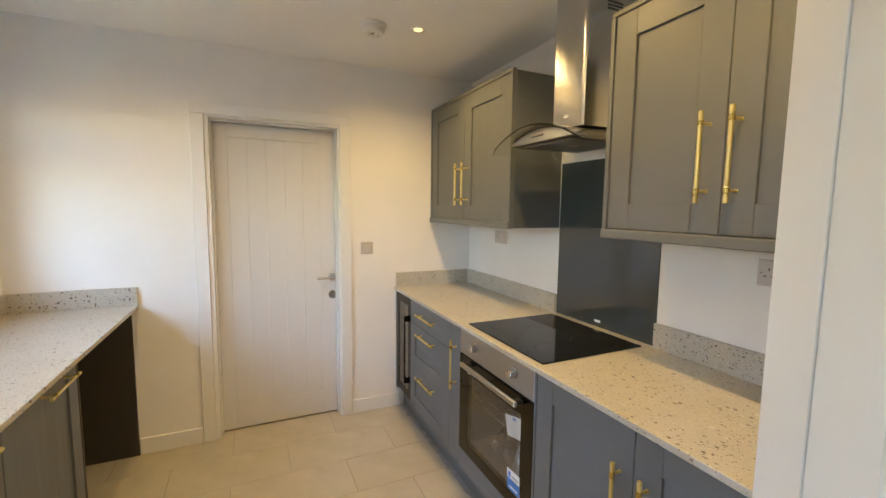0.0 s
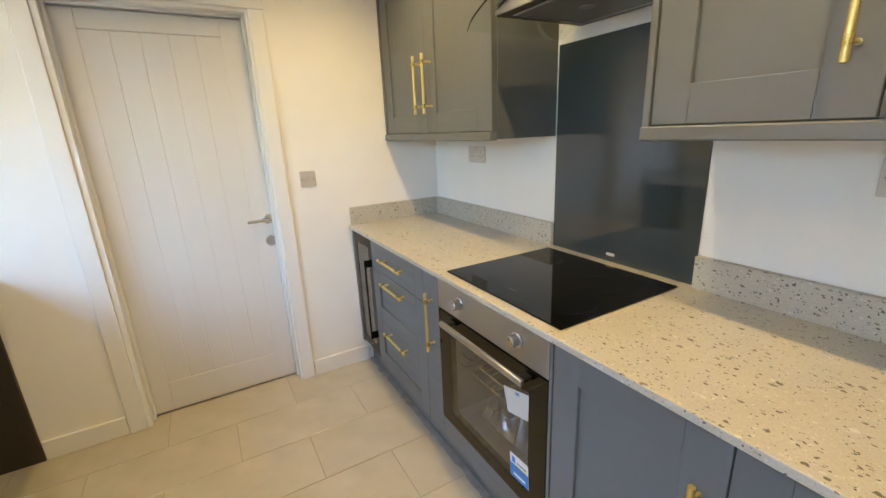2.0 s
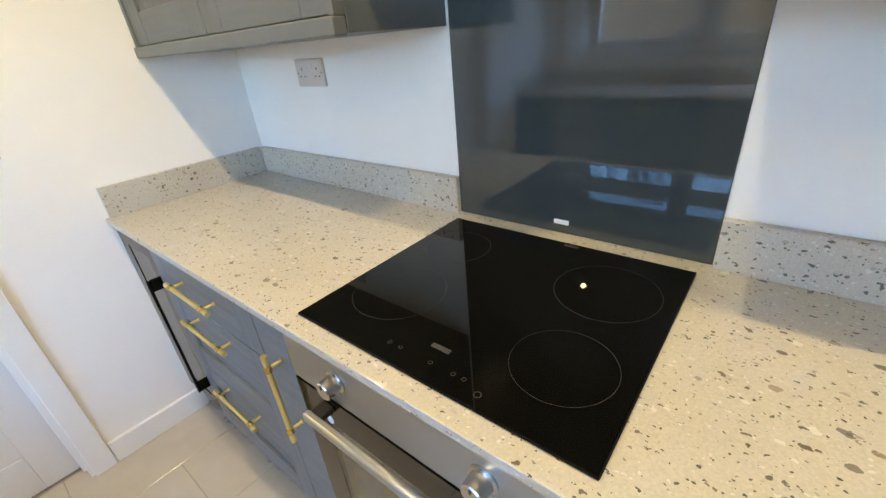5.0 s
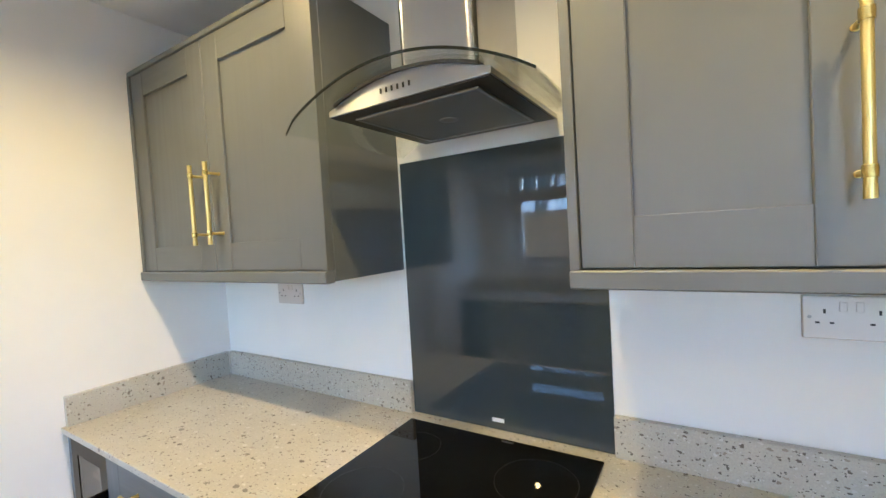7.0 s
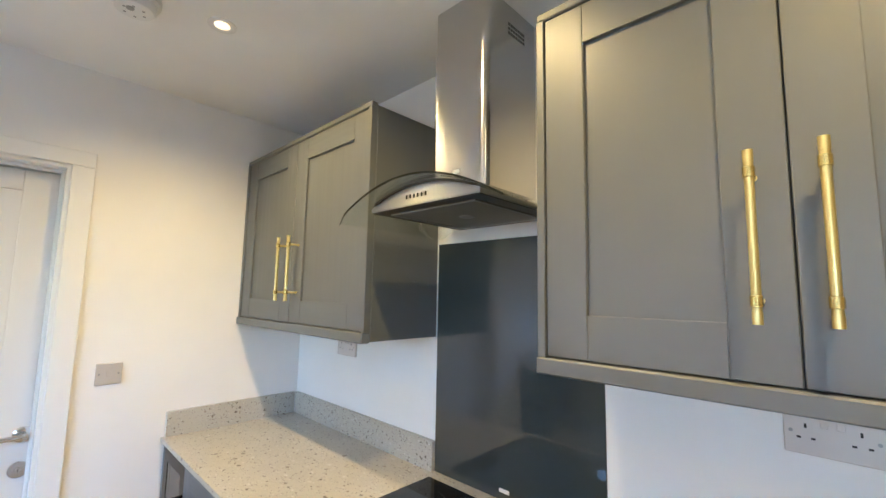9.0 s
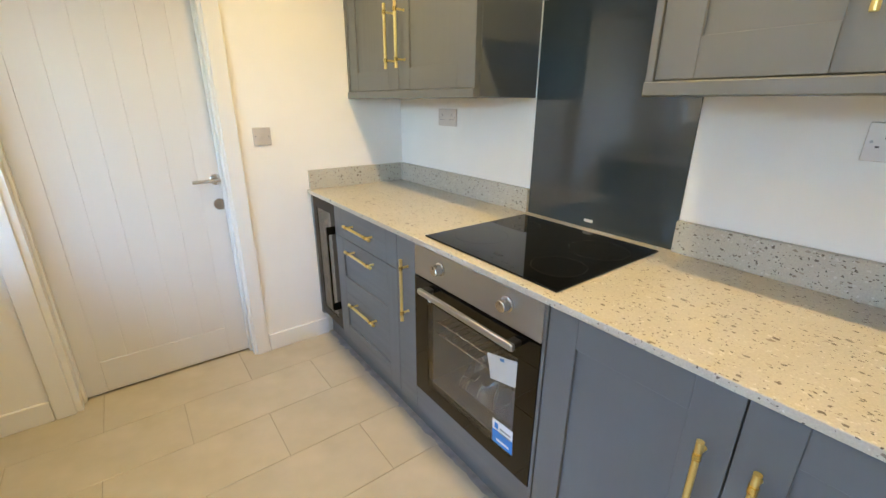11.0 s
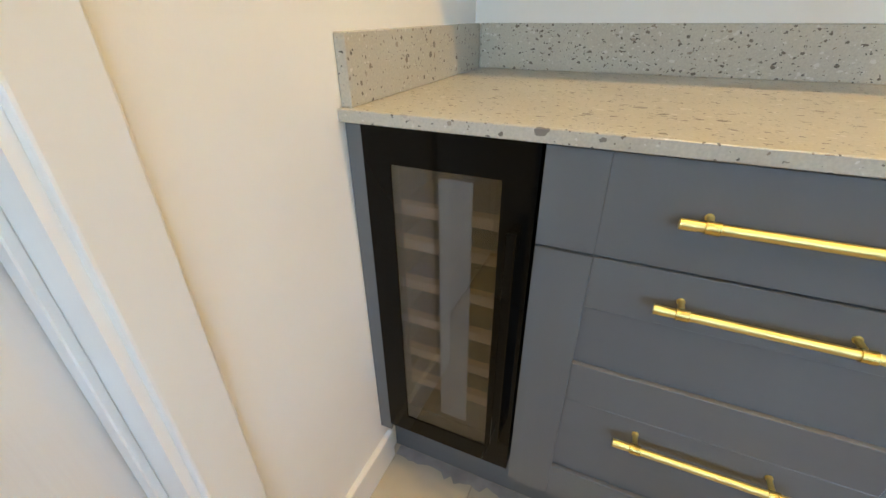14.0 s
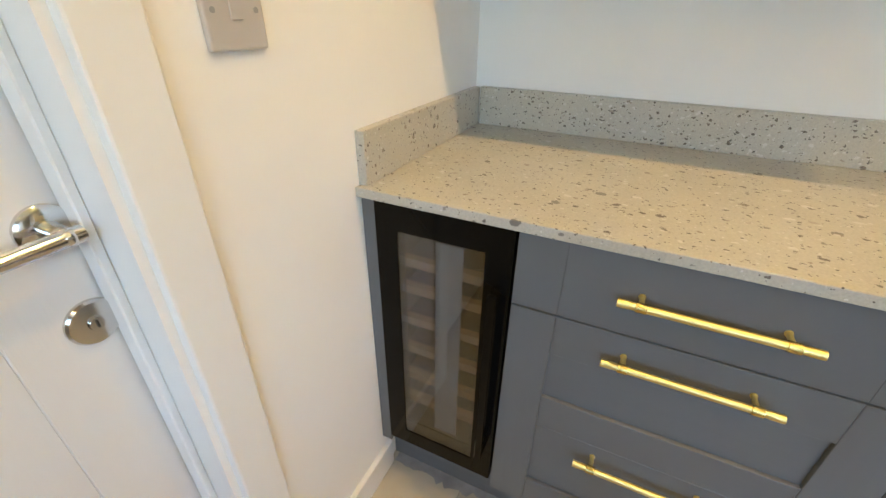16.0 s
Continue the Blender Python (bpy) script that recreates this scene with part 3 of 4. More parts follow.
hd = part("handle", bm, STEEL_H, od, "brushed steel bar handle")
for y in (1.292, 1.711):
    part("bracket", bx(1.053, 1.085, y - 0.016, y + 0.016, 0.723, 0.741, bevel=0.003), BLACK, hd)
bm = B()
box(bm, 1.112, 1.65, OY0 + 0.02, wy0 - 0.005, 0.285, 0.74)
box(bm, 1.112, 1.65, wy1 + 0.005, OY1 - 0.02, 0.285, 0.74)
box(bm, 1.112, 1.65, wy0 - 0.005, wy1 + 0.005, 0.285, 0.315)
box(bm, 1.112, 1.65, wy0 - 0.005, wy1 + 0.005, 0.70, 0.74)
box(bm, 1.64, 1.65, wy0 - 0.005, wy1 + 0.005, 0.315, 0.70)
part("cavity", bm, CAVITY, ov, "dark enamelled cavity")
for z in (0.53, 0.58):
    bm = B()
    cyl(bm, (1.13, wy0, z), (1.13, wy1, z), 0.0036, n=10)
    cyl(bm, (1.62, wy0, z), (1.62, wy1, z), 0.003, n=8)
    for k in range(15):
        y = wy0 + 0.015 + (wy1 - wy0 - 0.03) * k / 14
        cyl(bm, (1.13, y, z), (1.62, y, z), 0.0016, n=6)
    part("wire_rack", bm, CHROME, ov, "chrome wire rack")
fl = thing("oven_housing", (1.4, 1.51, LOW), "slate grey oven housing with a plain front board", "cabinet", "base units")
part("panel", bx(FACE, FACE + 0.02, OY0 - 0.012, OY1, LOW + 0.001, 0.2565, bevel=0.0015), CAB_H, fl)
part("shelf", bx(1.128, 1.66, OY0, OY1, 0.235, 0.257), CARCASS, fl)
solid("end_panel", bx(FACE - 0.001, 1.66, 1.198, 1.2095, LOW + 0.002, 0.884, bevel=0.001), CAB, "thin slate grey panel beside the oven", "end panel")

# ragged grey strip along the plinth
rng = random.Random(11)
bm = B()
prev = None
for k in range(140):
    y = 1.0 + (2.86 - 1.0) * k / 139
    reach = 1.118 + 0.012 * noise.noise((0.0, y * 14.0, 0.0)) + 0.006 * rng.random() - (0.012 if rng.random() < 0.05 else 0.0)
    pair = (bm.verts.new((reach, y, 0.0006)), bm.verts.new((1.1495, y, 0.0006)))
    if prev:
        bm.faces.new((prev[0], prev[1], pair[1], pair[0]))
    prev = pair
bmesh.ops.recalc_face_normals(bm, faces=bm.faces)
if bm.faces[:][0].normal.z < 0:
    bmesh.ops.reverse_faces(bm, faces=bm.faces)
solid("ragged_strip", bm, GREY_STRIP, "ragged grey strip on the tiles along the plinth", "smear", "stuff")

# leaflets and a bag of fittings inside the oven; stickers on its door
lf = thing("leaflet", (1.118, 1.36, 0.48), "white printed leaflet leaning inside the oven glass", "leaflet")
lf_turn = Matrix.Translation((1.118, 1.362, 0.575)) @ Matrix.Rotation(radians(-14), 4, "X")
bm = box(B(), -0.0006, 0.0006, -0.076, 0.076, -0.045, 0.045)
bmesh.ops.transform(bm, matrix=lf_turn, verts=bm.verts)
part("sheet", bm, PAPER, lf)
for yy, zz, w in ((0.008, 0.034, 0.010), (-0.052, -0.028, 0.008)):
    bm = box(B(), -0.0012, -0.0007, yy - w, yy + w, zz - 0.005, zz + 0.005)
    bmesh.ops.transform(bm, matrix=lf_turn, verts=bm.verts)
    part("print_bar", bm, BLUE_MARK, lf)
bm = B()
rng = random.Random(4)
grid = []
for i in range(18):
    row = []
    for j in range(12):
        y = 1.31 + 0.36 * i / 17
        x = 1.17 + 0.26 * j / 11
        edge = min(i, 17 - i, j, 11 - j)
        row.append(bm.verts.new((x, y, 0.322 + (0.02 + 0.10 * rng.random()) * min(1, edge / 2.0))))
    grid.append(row)
for i in range(17):
    for j in range(11):
        bm.faces.new((grid[i][j], grid[i + 1][j], grid[i + 1][j + 1], grid[i][j + 1]))
solid("polythene_bag", bm, POLY, "crumpled clear polythene bag on the oven floor", "bag")
st = thing("energy_label", (1.0832, 1.325, 0.33), "small blue and white label stuck on the oven door", "label")
lab = Matrix.Translation((1.0834, 1.326, 0.368)) @ Matrix.Rotation(radians(-3), 4, "X")
for nm, x0, y0, y1, z0, z1, mt in (("sheet", 0.0, -0.044, 0.044, -0.044, 0.044, PALE_MARK), ("band", -0.0006, -0.044, 0.044, -0.044, 0.006, BLUE_MARK), ("print_bar", -0.0006, 0.018, 0.034, 0.012, 0.034, BLUE_MARK), ("print_bar", -0.0006, -0.036, 0.010, 0.016, 0.023, GREY_MARK), ("print_bar", -0.0006, -0.036, 0.010, 0.002, 0.008, GREY_MARK), ("print_bar", -0.0011, -0.030, 0.026, -0.032, -0.024, PALE_MARK)):
    bm = box(B(), x0, x0 + 0.0005, y0, y1, z0, z1)
    bmesh.ops.transform(bm, matrix=lab, verts=bm.verts)
    part(nm, bm, mt, st)
solid("round_sticker", lathe(B(), (1.0838, 1.722, 0.690), [(0.013, 0), (0.013, 0.0006)], 24, (-1, 0, 0)), PALE_MARK, "small round white sticker on the oven glass", "sticker")

# hob
hb = thing("hob", (1.4, 1.53, TOP), "black glass ceramic hob with ring marks set on the worktop", "hob")
part("glass", bx(1.112, 1.634, 1.201, 1.788, TOP + 0.0005, TOP + 0.006, bevel=0.002), BLACK_GLASS, hb)


def ring(r, w=0.0006, n=72):
    def f(cx, cy):
        bm = B()
        z = TOP + 0.0064
        a = [bm.verts.new((cx + (r - w) * math.cos(k * math.tau / n), cy + (r - w) * math.sin(k * math.tau / n), z)) for k in range(n)]
        b = [bm.verts.new((cx + r * math.cos(k * math.tau / n), cy + r * math.sin(k * math.tau / n), z)) for k in range(n)]
        for k in range(n):
            bm.faces.new((a[k], b[k], b[(k + 1) % n], a[(k + 1) % n]))
        return bm
    return f


for cx, cy, r in ((1.257, 1.309, 0.081), (1.480, 1.323, 0.096), (1.275, 1.667, 0.096), (1.492, 1.680, 0.078)):
    part("cooking_ring", ring(r)(cx, cy), HOB_MARK, hb, "thin pale printed ring")
zt = TOP + 0.0062
part("maker_mark", bx(1.180, 1.190, 1.468, 1.505, zt, zt + 0.0004), HOB_MARK, hb)
part("maker_mark", bx(1.615, 1.623, 1.435, 1.468, zt, zt + 0.0004), HOB_MARK, hb)
for y in (1.590, 1.565, 1.50, 1.455, 1.435):
    part("touch_key", ring(0.004, 0.001, 16)(1.150, y - 0.02), HOB_MARK, hb)
part("touch_key", ring(0.006, 0.0012, 20)(1.137, 1.382), HOB_MARK, hb)

# ---- wall units ----
UF, UH = 1.365, 1.320
UZ0, UZ1 = 1.380, 2.192


def wall_unit(label, y0, y1, split, hands_at, hz0, hz1):
    u = thing("wall_unit", ((UF + XR) / 2, (y0 + y1) / 2, UZ0), label, "cabinet", "wall units")
    part("body", bx(UF + 0.0215, XR - 0.001, y0, y1, UZ0 + 0.004, UZ1 - 0.004, bevel=0.001), CAB, u)
    part("pelmet", bx(UF - 0.014, UF + 0.021, y0, y1, UZ0, UZ0 + 0.034, bevel=0.003), CAB_H, u)
    part("cornice", bx(UF - 0.005, UF + 0.021, y0, y1, UZ1 - 0.014, UZ1 + 0.006, bevel=0.003), CAB_H, u)
    for e in (y0, y1 - 0.018):
        part("end_stile", bx(UF - 0.006, UF + 0.021, e, e + 0.018, UZ0 + 0.034, UZ1 - 0.014, bevel=0.001), CAB, u)
    for a, b, hy in ((y0 + 0.020, split - 0.0015, hands_at[0]), (split + 0.0015, y1 - 0.020, hands_at[1])):
        d = shaker("door", u, UF, -1, a, b, UZ0 + 0.037, UZ1 - 0.014 - 0.002, 0.089)
        pull_bar(d, (UH, hy, hz1), (UH, hy, hz0), -1, UF)
    return u


wall_unit("taupe grey double wall cupboard with two brass handles", 1.824, YD - 0.002, 2.355, (2.300, 2.390), 1.505, 1.765)
wall_unit("taupe grey double wall cupboard with two brass handles", 0.34, 1.189, 0.755, (0.714, 0.800), 1.508, 1.770)

# ---- cooker hood ----
ho = thing("cooker_hood", (1.50, 1.497, 1.77), "stainless steel chimney cooker hood with a curved glass canopy", "cooker hood")
CY = 1.497


def sleeve(grow, z0, z1, n=14):
    """A chimney sleeve with rounded front corners, open towards the wall side."""
    bm = B()
    side, front = CY - 0.104 - grow, 1.431 - grow
    outline = [(XR - 0.003, side)]
    outline += [(front + 0.022 * (1 - math.sin(k / n * math.pi / 2)), side + 0.022 * (1 - math.cos(k / n * math.pi / 2))) for k in range(n + 1)]
    outline += [(x, 2 * CY - y) for x, y in reversed(outline)]
    lo = [bm.verts.new((x, y, z0)) for x, y in outline]
    hi = [bm.verts.new((x, y, z1)) for x, y in outline]
    for k in range(len(outline)):
        bm.faces.new((lo[k], lo[(k + 1) % len(outline)], hi[(k + 1) % len(outline)], hi[k]))
    bm.faces.new(lo)
    bm.faces.new(hi)
    bmesh.ops.recalc_face_normals(bm, faces=bm.faces)
    return bm


ch = part("chimney", sleeve(0.0, 2.30, CEIL - 0.001), STEEL, ho, "brushed steel chimney")
part("lower_sleeve", sleeve(0.0018, 1.845, 2.316), STEEL, ch, "brushed steel chimney sleeve")
for i in range(7):
    for j in range(3):
        part("vent_hole", bx(1.54 + 0.013 * i, 1.549 + 0.013 * i, CY - 0.1045, CY - 0.1035, 2.335 + 0.014 * j, 2.344 + 0.014 * j), BLACK, ch)
part("maker_mark", bx(1.4285, 1.4292, 1.483, 1.511, 1.892, 1.904), STEEL_H, ch)


def arch(y, rise=0.092, half=0.302, crown=1.838):
    return crown - rise * ((y - CY) / half) ** 2


# canopy: a bent pane whose front edge bows outwards a little
bm = B()
NS = 32
rows = []
for k in range(NS + 1):
    y = CY - 0.302 + 0.604 * k / NS
    u = (y - CY) / 0.302
    xf = 1.226 + 0.012 * max(0.0, abs(u) - 0.86) / 0.14 * abs(u)
    z = arch(y)
    rows.append([bm.verts.new(p) for p in ((xf, y, z), (XR - 0.004, y, z), (XR - 0.004, y, z + 0.005), (xf, y, z + 0.005))])
for a, b in zip(rows, rows[1:]):
    for i in (0, 1, 2):
        bm.faces.new((a[i], b[i], b[(i + 1) % 4], a[(i + 1) % 4]))
gl = part("canopy", bm, HOOD_GLASS, ho, "clear curved glass canopy")
bm = B()
edge = []
for k in range(NS + 1):
    y = CY - 0.302 + 0.604 * k / NS
    u = (y - CY) / 0.302
    xf = 1.226 + 0.012 * max(0.0, abs(u) - 0.86) / 0.14 * abs(u)
    z = arch(y)
    edge.append([bm.verts.new((xf - 0.0004, y, z)), bm.verts.new((xf - 0.0004, y, z + 0.005)), bm.verts.new((xf + 0.002, y, z + 0.0052)), bm.verts.new((xf + 0.002, y, z - 0.0002))])
for a, b in zip(edge, edge[1:]):
    for i in range(4):
        bm.faces.new((a[i], b[i], b[(i + 1) % 4], a[(i + 1) % 4]))
part("ground_edge", bm, GLASS_EDGE, gl, "dark polished glass edge")
# steel body under the glass, with a flat base and an arched top
bm = B()
NB = 20
front, rear = [], []
H0 = 1.778
ys = [CY - 0.205 + 0.41 * k / NB for k in range(NB + 1)]
tops = [max(arch(y) - 0.006, H0 + 0.004) for y in ys]
ends = min(tops[0], tops[-1])
for x, store in ((1.285, front), (XR - 0.004, rear)):
    for y, z in zip(ys, tops):
        zz = H0 + 0.004 + (z - ends) * 1.0
        store.append((bm.verts.new((x, y, H0)), bm.verts.new((x, y, min(z, zz + 0.012)))))
for store in (front, rear):
    for a, b in zip(store, store[1:]):
        bm.faces.new((a[0], b[0], b[1], a[1]))
for (f0, f1), (g0, g1), (r0, r1), (s0, s1) in zip(front, front[1:], rear, rear[1:]):
    bm.faces.new((f1, g1, s1, r1))
    bm.faces.new((f0, r0, s0, g0))
for k in (0, -1):
    bm.faces.new((front[k][0], front[k][1], rear[k][1], rear[k][0]))
bmesh.ops.recalc_face_normals(bm, faces=bm.faces)
hbdy = part("body", bm, STEEL_H, ho, "brushed steel hood body")
part("base_plate", bx(1.287, 1.676, CY - 0.202, CY + 0.202, H0 - 0.003, H0 - 0.0004, bevel=0.001), DARK_STEEL, hbdy, "dark underside plate")
filt = part("grease_filter", bx(1.322, 1.640, CY - 0.160, CY + 0.160, H0 - 0.0055, H0 - 0.003, bevel=0.001), FILTER, hbdy, "aluminium mesh grease filter")
for k in range(4):
    e = CY - 0.160 + 0.312 * (k % 2)
    if k < 2:
        part("filter_rim", bx(1.322, 1.640, e, e + 0.008, H0 - 0.0075, H0 - 0.0055, bevel=0.0008), STEEL_H, filt)
    else:
        x0 = 1.322 + 0.310 * (k % 2)
        part("filter_rim", bx(x0, x0 + 0.008, CY - 0.151, CY + 0.151, H0 - 0.0075, H0 - 0.0055, bevel=0.0008), STEEL_H, filt)
part("filter_latch", lathe(B(), (1.48, CY, H0 - 0.0085), [(0.010, 0), (0.022, 0.001), (0.024, 0.003)], 24), STEEL_H, filt, smooth=True)
for k in range(6):
    y = CY - 0.025 + 0.0148 * k
    part("button", bx(1.2825, 1.2855, y - 0.0022, y + 0.0022, 1.797, 1.808, bevel=0.0008), BLACK, hbdy, "small dark push button")
# dark seal between the body's arched top and the glass
bm = B()
strip = []
for y in ys[1:-1]:
    z = arch(y)
    strip.append([bm.verts.new(p) for p in ((1.279, y, z - 0.0075), (1.279, y, z - 0.0006), (1.300, y, z - 0.0006), (1.300, y, z - 0.0075))])
for p, q in zip(strip, strip[1:]):
    for i in range(4):
        bm.faces.new((p[i], q[i], q[(i + 1) % 4], p[(i + 1) % 4]))
bm.faces.new(strip[0])
bm.faces.new(list(reversed(strip[-1])))
bmesh.ops.recalc_face_normals(bm, faces=bm.faces)
part("seal", bm, BLACK, hbdy, "black rubber seal")

# ---- sockets and switch ----
def double_socket(y0, y1, z0, z1):
    s = thing("double_socket", (XR, (y0 + y1) / 2, (z0 + z1) / 2), "satin metal double power socket on the wall", "power socket", "double sockets")
    x = XR - 0.009
    pl = part("plate", bx(x, XR, y0, y1, z0, z1, bevel=0.003, seg=2), NICKEL, s)
    cy, cz = (y0 + y1) / 2, (z0 + z1) / 2
    for sg in (-1, 1):
        c = cy + sg * 0.040
        for dy, dz, w, h in ((0, 0.012, 0.004, 0.009), (-0.011, -0.011, 0.007, 0.004), (0.011, -0.011, 0.007, 0.004)):
            part("pin_hole", bx(x - 0.0004, x + 0.001, c + dy - w / 2, c + dy + w / 2, cz + dz - h / 2, cz + dz + h / 2), BLACK, pl)
        part("rocker", bx(x - 0.003, x + 0.001, cy + sg * 0.012 - 0.006, cy + sg * 0.012 + 0.006, cz + 0.012, cz + 0.032, bevel=0.001), NICKEL, pl)
        part("screw", lathe(B(), (x, cy + sg * 0.063, cz), [(0.0035, 0), (0.0035, 0.0008)], 12, (-1, 0, 0)), GREY_MARK, pl)


double_socket(2.332, 2.482, 1.248, 1.334)
double_socket(0.663, 0.813, 1.240, 1.328)
sw = thing("isolator_switch", (0.873, YD, 1.198), "satin metal isolator switch plate on the wall", "switch")
pl = part("plate", bx(0.830, 0.916, YD - 0.009, YD, 1.155, 1.241, bevel=0.003, seg=2), NICKEL, sw)
part("rocker", bx(0.864, 0.882, YD - 0.0115, YD - 0.009, 1.188, 1.210, bevel=0.001), NICKEL, pl)
for x in (0.842, 0.904):
    part("screw", lathe(B(), (x, YD - 0.009, 1.198), [(0.0035, 0), (0.0035, 0.0008)], 12, (0, -1, 0)), GREY_MARK, pl)

# ---- ceiling fittings ----
for lx, ly in LAMPS:
    dl = thing("downlight", (lx, ly, CEIL), "small round white recessed downlight, lit", "downlight", "ceiling downlights")
    bm = B()
    n = 32
    prof = [(0.024, -0.0008), (0.036, -0.004), (0.044, -0.003), (0.045, 0.0)]
    rings = [[bm.verts.new((lx + r * math.cos(k * math.tau / n), ly + r * math.sin(k * math.tau / n), CEIL + h)) for k in range(n)] for r, h in prof]
    for a, b in zip(rings, rings[1:]):
        for k in range(n):
            bm.faces.new((a[k], b[k], b[(k + 1) % n], a[(k + 1) % n]))
    part("bezel", bm, PLASTIC_WHITE, dl, smooth=True)
    part("lens", lathe(B(), (lx, ly, CEIL), [(0.024, -0.0015), (0.024, -0.0005)], 28), GLOW, dl, "glowing warm lens")
SX, SY = 0.748, 2.212
sd = thing("smoke_alarm", (SX, SY, CEIL), "round white smoke alarm on the ceiling", "smoke alarm")
part("base", lathe(B(), (SX, SY, CEIL), [(0.060, -0.022), (0.067, -0.018), (0.068, -0.001)], 40), PLASTIC_WHITE, sd, smooth=True)
part("cover", lathe(B(), (SX, SY, CEIL), [(0.036, -0.050), (0.050, -0.047), (0.056, -0.038), (0.058, -0.0225)], 40), PLASTIC_WHITE, sd, smooth=True)
part("test_button", lathe(B(), (SX - 0.012, SY - 0.012, CEIL), [(0.010, -0.053), (0.011, -0.0495)], 20), GREY_MARK, sd)
for a in range(6):
    t = math.tau * a / 6 + 0.3
    part("vent_slot", lathe(B(), (SX + 0.028 * math.cos(t), SY + 0.028 * math.sin(t), CEIL), [(0.004, -0.0508), (0.004, -0.0495)], 10), GREY_MARK, sd)

# ---- base units along the west wall ----
LF = -0.535
solid("worktop", bx(XL + 0.001, -0.470, 0.70, YD - 0.001, TOP - 0.020, TOP, bevel=0.0015), TERRAZZO, "pale grey terrazzo worktop under the window", "worktop")
solid("upstand", bx(XL + 0.001, -0.470, YD - 0.021, YD - 0.001, TOP, TOP + 0.105, bevel=0.0015), TERRAZZO, "grey terrazzo upstand on the worktop against the wall", "upstand", group="worktop upstands")
solid("upstand", bx(XL + 0.001, XL + 0.021, 0.70, YD - 0.0215, TOP, TOP + 0.105, bevel=0.0015), TERRAZZO, "grey terrazzo upstand on the worktop against the wall", "upstand", group="worktop upstands")
solid("plinth", bx(LF - 0.056, LF - 0.04, 0.71, 2.129, 0, LOW - 0.003, bevel=0.001), CAB_H, "slate grey plinth board under the base units", "plinth")
for y0, y1 in ((1.56, 2.13), (0.99, 1.558), (0.71, 0.988)):
    u = thing("base_unit", ((LF + XL) / 2, (y0 + y1) / 2, LOW), "slate grey base unit with a brass bar handle", "cabinet", "base units")
    carcass(u, y0, y1, face=LF, wall=XL, out=1)
    d = shaker("door", u, LF, 1, y0 + 0.0015, y1 - 0.0015, LOW + 0.002, 0.882, 0.085)
    c = (y0 + y1) / 2 + (0.07 if y1 - y0 > 0.4 else 0.0)
    pull_bar(d, (LF + 0.037, c - 0.13, 0.815), (LF + 0.037, c + 0.13, 0.815), 1, LF)
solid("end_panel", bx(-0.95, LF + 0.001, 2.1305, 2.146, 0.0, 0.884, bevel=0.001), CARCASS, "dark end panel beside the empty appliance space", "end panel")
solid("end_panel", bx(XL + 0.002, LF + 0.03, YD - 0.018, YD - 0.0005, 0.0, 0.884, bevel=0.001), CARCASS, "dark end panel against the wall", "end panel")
bk = thing("instruction_booklets", (-0.68, 1.45, TOP), "small stack of white instruction booklets on the worktop", "booklets")
part("booklet", bx(-0.80, -0.56, 1.33, 1.58, TOP, TOP + 0.012, bevel=0.002), PAPER, bk)
part("booklet", bx(-0.79, -0.585, 1.34, 1.53, TOP + 0.0125, TOP + 0.022, bevel=0.002), PAPER, bk)
part("red_band", bx(-0.583, -0.561, 1.545, 1.579, TOP + 0.0122, TOP + 0.0126), RED, bk)

# ---- outside ----
solid("ground", bx(-60, XL - 0.26, -60, 60, -0.25, -0.15), GRASS, "rough grass behind the house", "ground", "structure")
fence = thing("garden_fence", (-3.1, 1.5, -0.15), "weathered brown timber panel fence", "fence")
for k in range(5):
    y = -3.6 + 1.85 * k
    part("post", bx(-3.15, -3.05, y - 0.05, y + 0.05, -0.15, 1.78, bevel=0.006), FENCE, fence)
    if k < 4:
        for j in range(13):
            z = -0.06 + 0.138 * j
            part("board", bx(-3.11 - 0.004 * (j % 2), -3.09, y + 0.05, y + 1.80, z, z + 0.144, bevel=0.002), FENCE, fence)
hs = thing("neighbour_house", (-17, 6, -0.15), "pale rendered neighbouring house with a slate roof", "house")
part("wall", bx(-20, -14, 0.5, 12.5, -0.15, 4.7), RENDER_WALL, hs)
bm = B()
v = [bm.verts.new(p) for p in ((-20.4, 0.2, 4.6), (-13.6, 0.2, 4.6), (-17, 0.2, 6.6), (-20.4, 12.8, 4.6), (-13.6, 12.8, 4.6), (-17, 12.8, 6.6))]
for f in ((0, 1, 2), (3, 5, 4), (1, 4, 5, 2), (0, 2, 5, 3), (0, 3, 4, 1)):
    bm.faces.new([v[i] for i in f])
part("roof", bm, ROOF, hs)
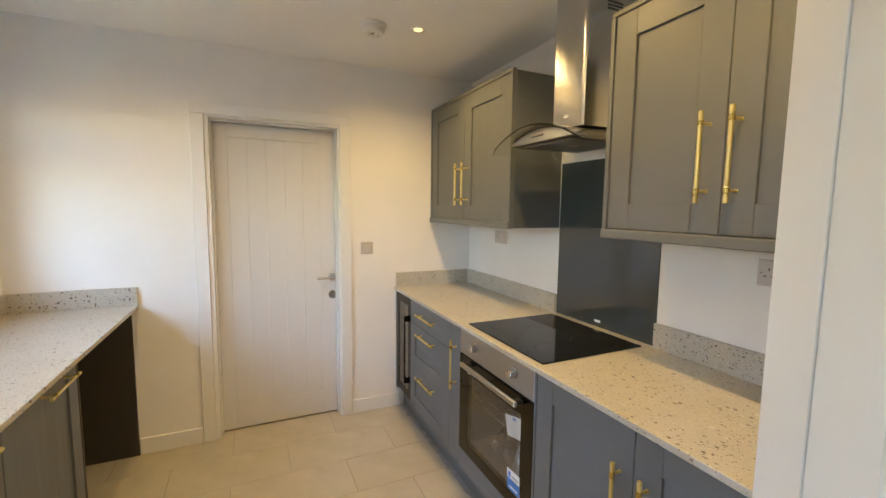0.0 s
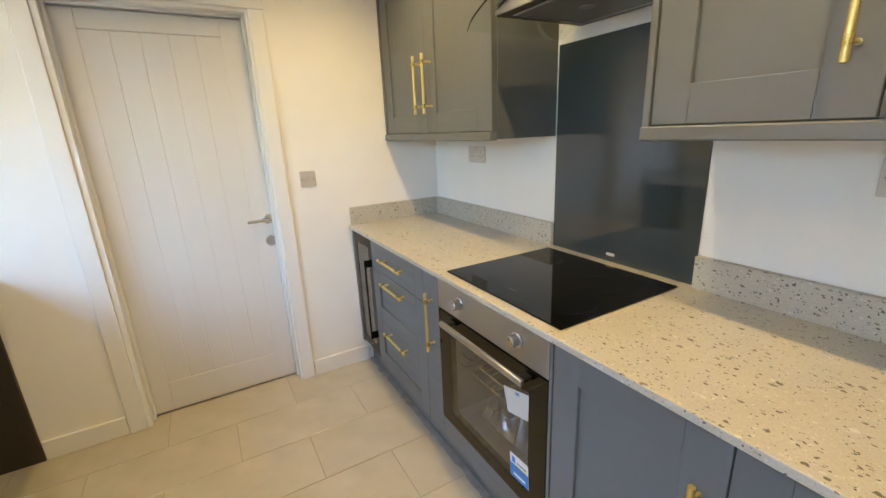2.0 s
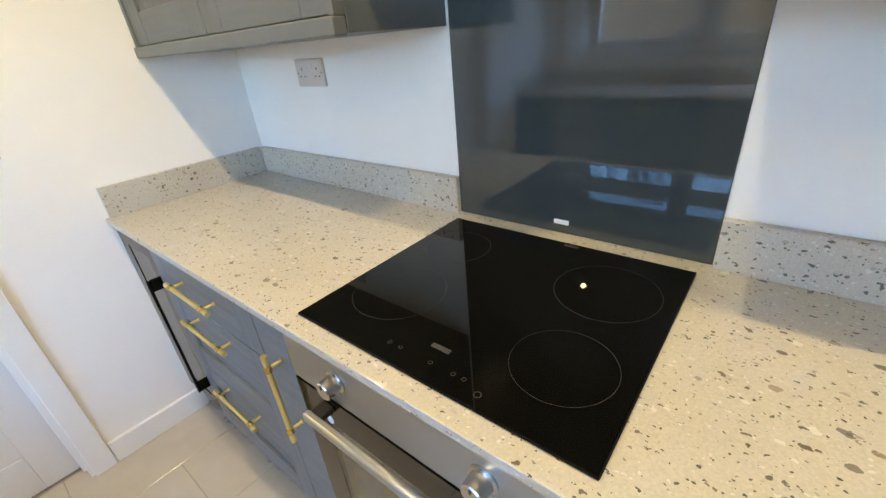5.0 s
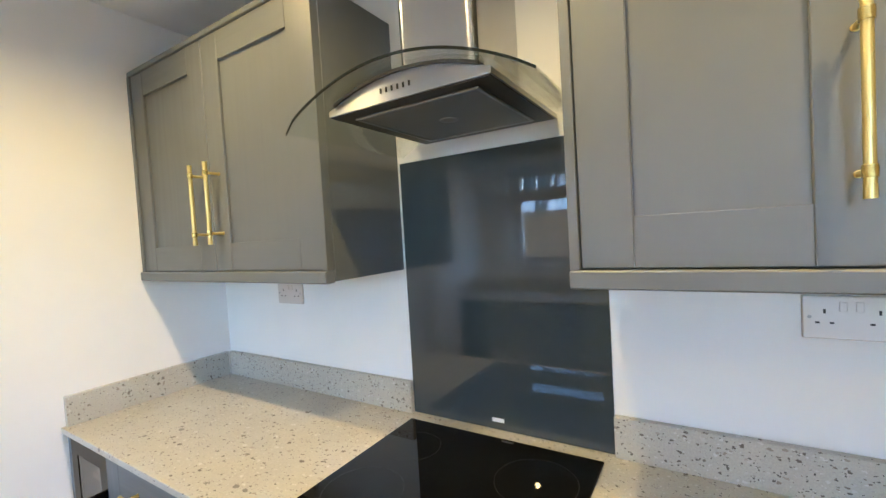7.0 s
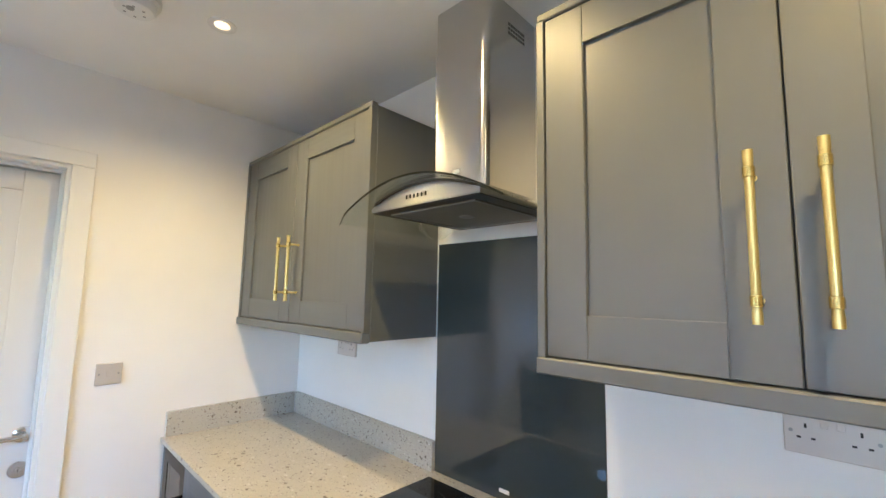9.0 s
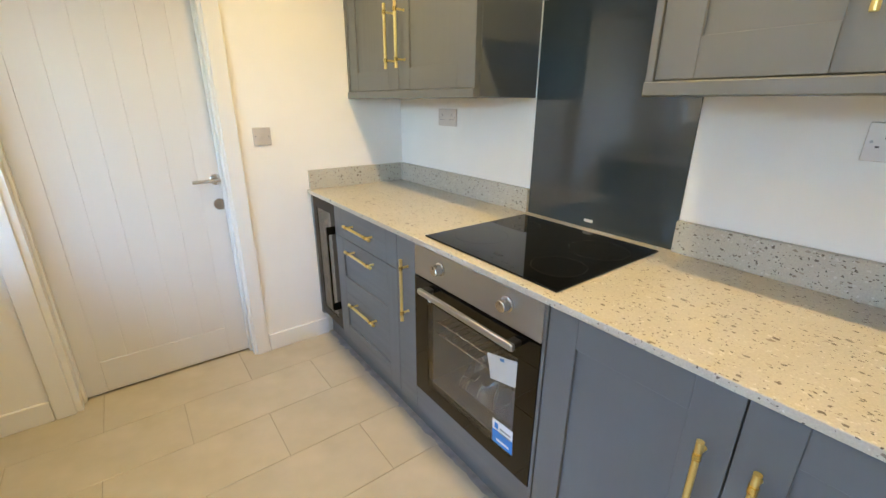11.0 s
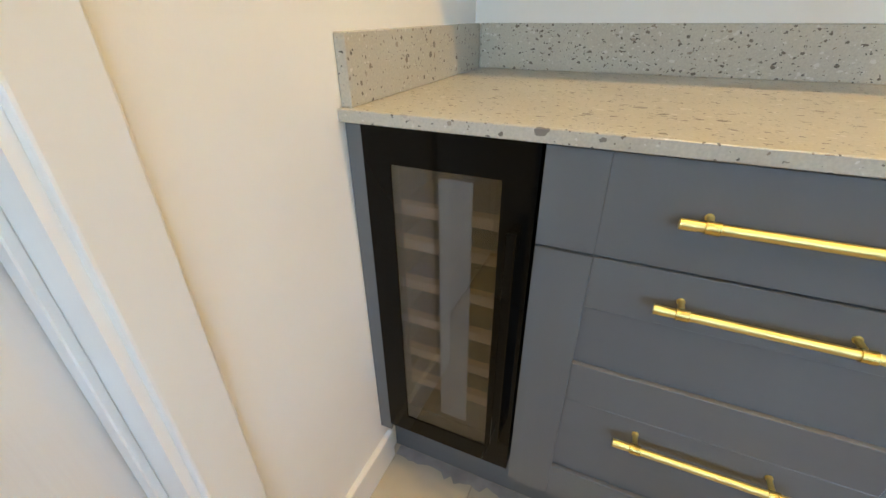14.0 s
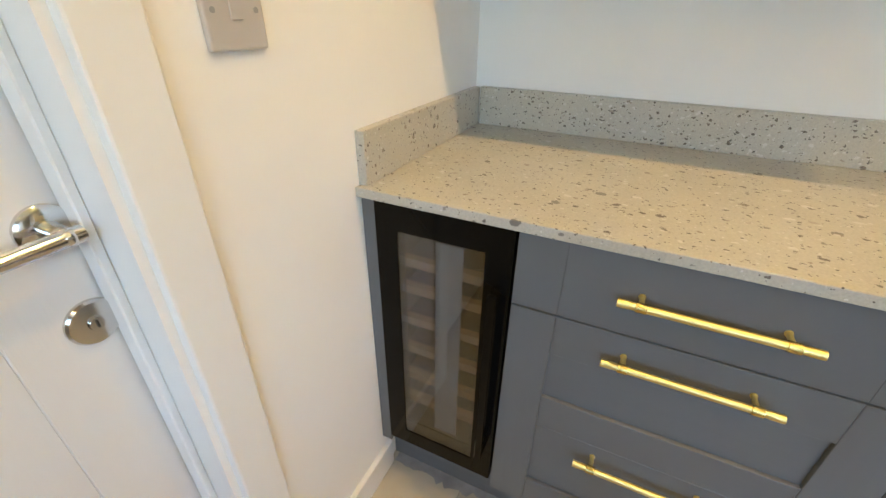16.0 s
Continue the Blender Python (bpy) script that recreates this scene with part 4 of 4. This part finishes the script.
for y, z in ((2.4, 0.8), (6.0, 0.8), (9.6, 0.8), (2.4, 3.0), (6.0, 3.0), (9.6, 3.0)):
    w = part("window", bx(-14.02, -13.97, y, y + 1.3, z, z + 1.15, bevel=0.01), PLASTIC_WHITE, hs)
    for a in (0.08, 0.69):
        part("pane", bx(-13.968, -13.962, y + a, y + a + 0.53, z + 0.08, z + 1.07), BLACK_GLASS, w)
tree = thing("bare_tree", (-10.5, 5.6, -0.15), "leafless winter tree with thin branches", "tree")
bm = B()
rng = random.Random(7)


def limb(a, d, length, r, depth):
    b = a + d * length
    cyl(bm, a, b, r, r * 0.68, 6)
    if depth == 0:
        return
    for _ in range(3 if depth > 1 else 4):
        nd = (d + Vector((rng.uniform(-0.75, 0.75), rng.uniform(-0.75, 0.75), rng.uniform(-0.15, 0.5)))).normalized()
        limb(a + d * length * rng.uniform(0.6, 1.0), nd, length * rng.uniform(0.6, 0.8), r * 0.55, depth - 1)


limb(Vector((-10.5, 5.6, -0.2)), Vector((0.02, -0.05, 1)).normalized(), 2.9, 0.10, 5)
part("trunk", bm, BARK, tree)

# ---- floor tiles, each a piece ----
tile_meshes = {}


def tile_mesh(x0, x1, y0, y1):
    key = (round(x1 - x0, 3), round(y1 - y0, 3))
    if key not in tile_meshes:
        bm = box(B(), 0, key[0], 0, key[1], -0.008, 0.0, 0.0012)
        me = bpy.data.meshes.new("tile")
        bm.to_mesh(me)
        bm.free()
        me.materials.append(TILE)
        tile_meshes[key] = me
    return tile_meshes[key]


PITCH_X, PITCH_Y, J = 0.610, 0.306, 0.0022
FX0, FX1, FY0, FY1 = XL, XR, YB - T, YD + 0.082
for r in range(-9, 4):
    y0 = 2.336 + PITCH_Y * r
    start = 0.606 if r % 2 else 0.300
    for c in range(-4, 4):
        x0 = start + PITCH_X * c
        a0, a1 = max(x0 + J / 2, FX0), min(x0 + PITCH_X - J / 2, FX1)
        b0, b1 = max(y0 + J / 2, FY0), min(y0 + PITCH_Y - J / 2, FY1)
        if a1 - a0 < 0.01 or b1 - b0 < 0.01:
            continue
        t = new("tile", tile_mesh(a0, a1, b0, b1))
        t.location = (a0, b0, 0)
        t.parent = floor
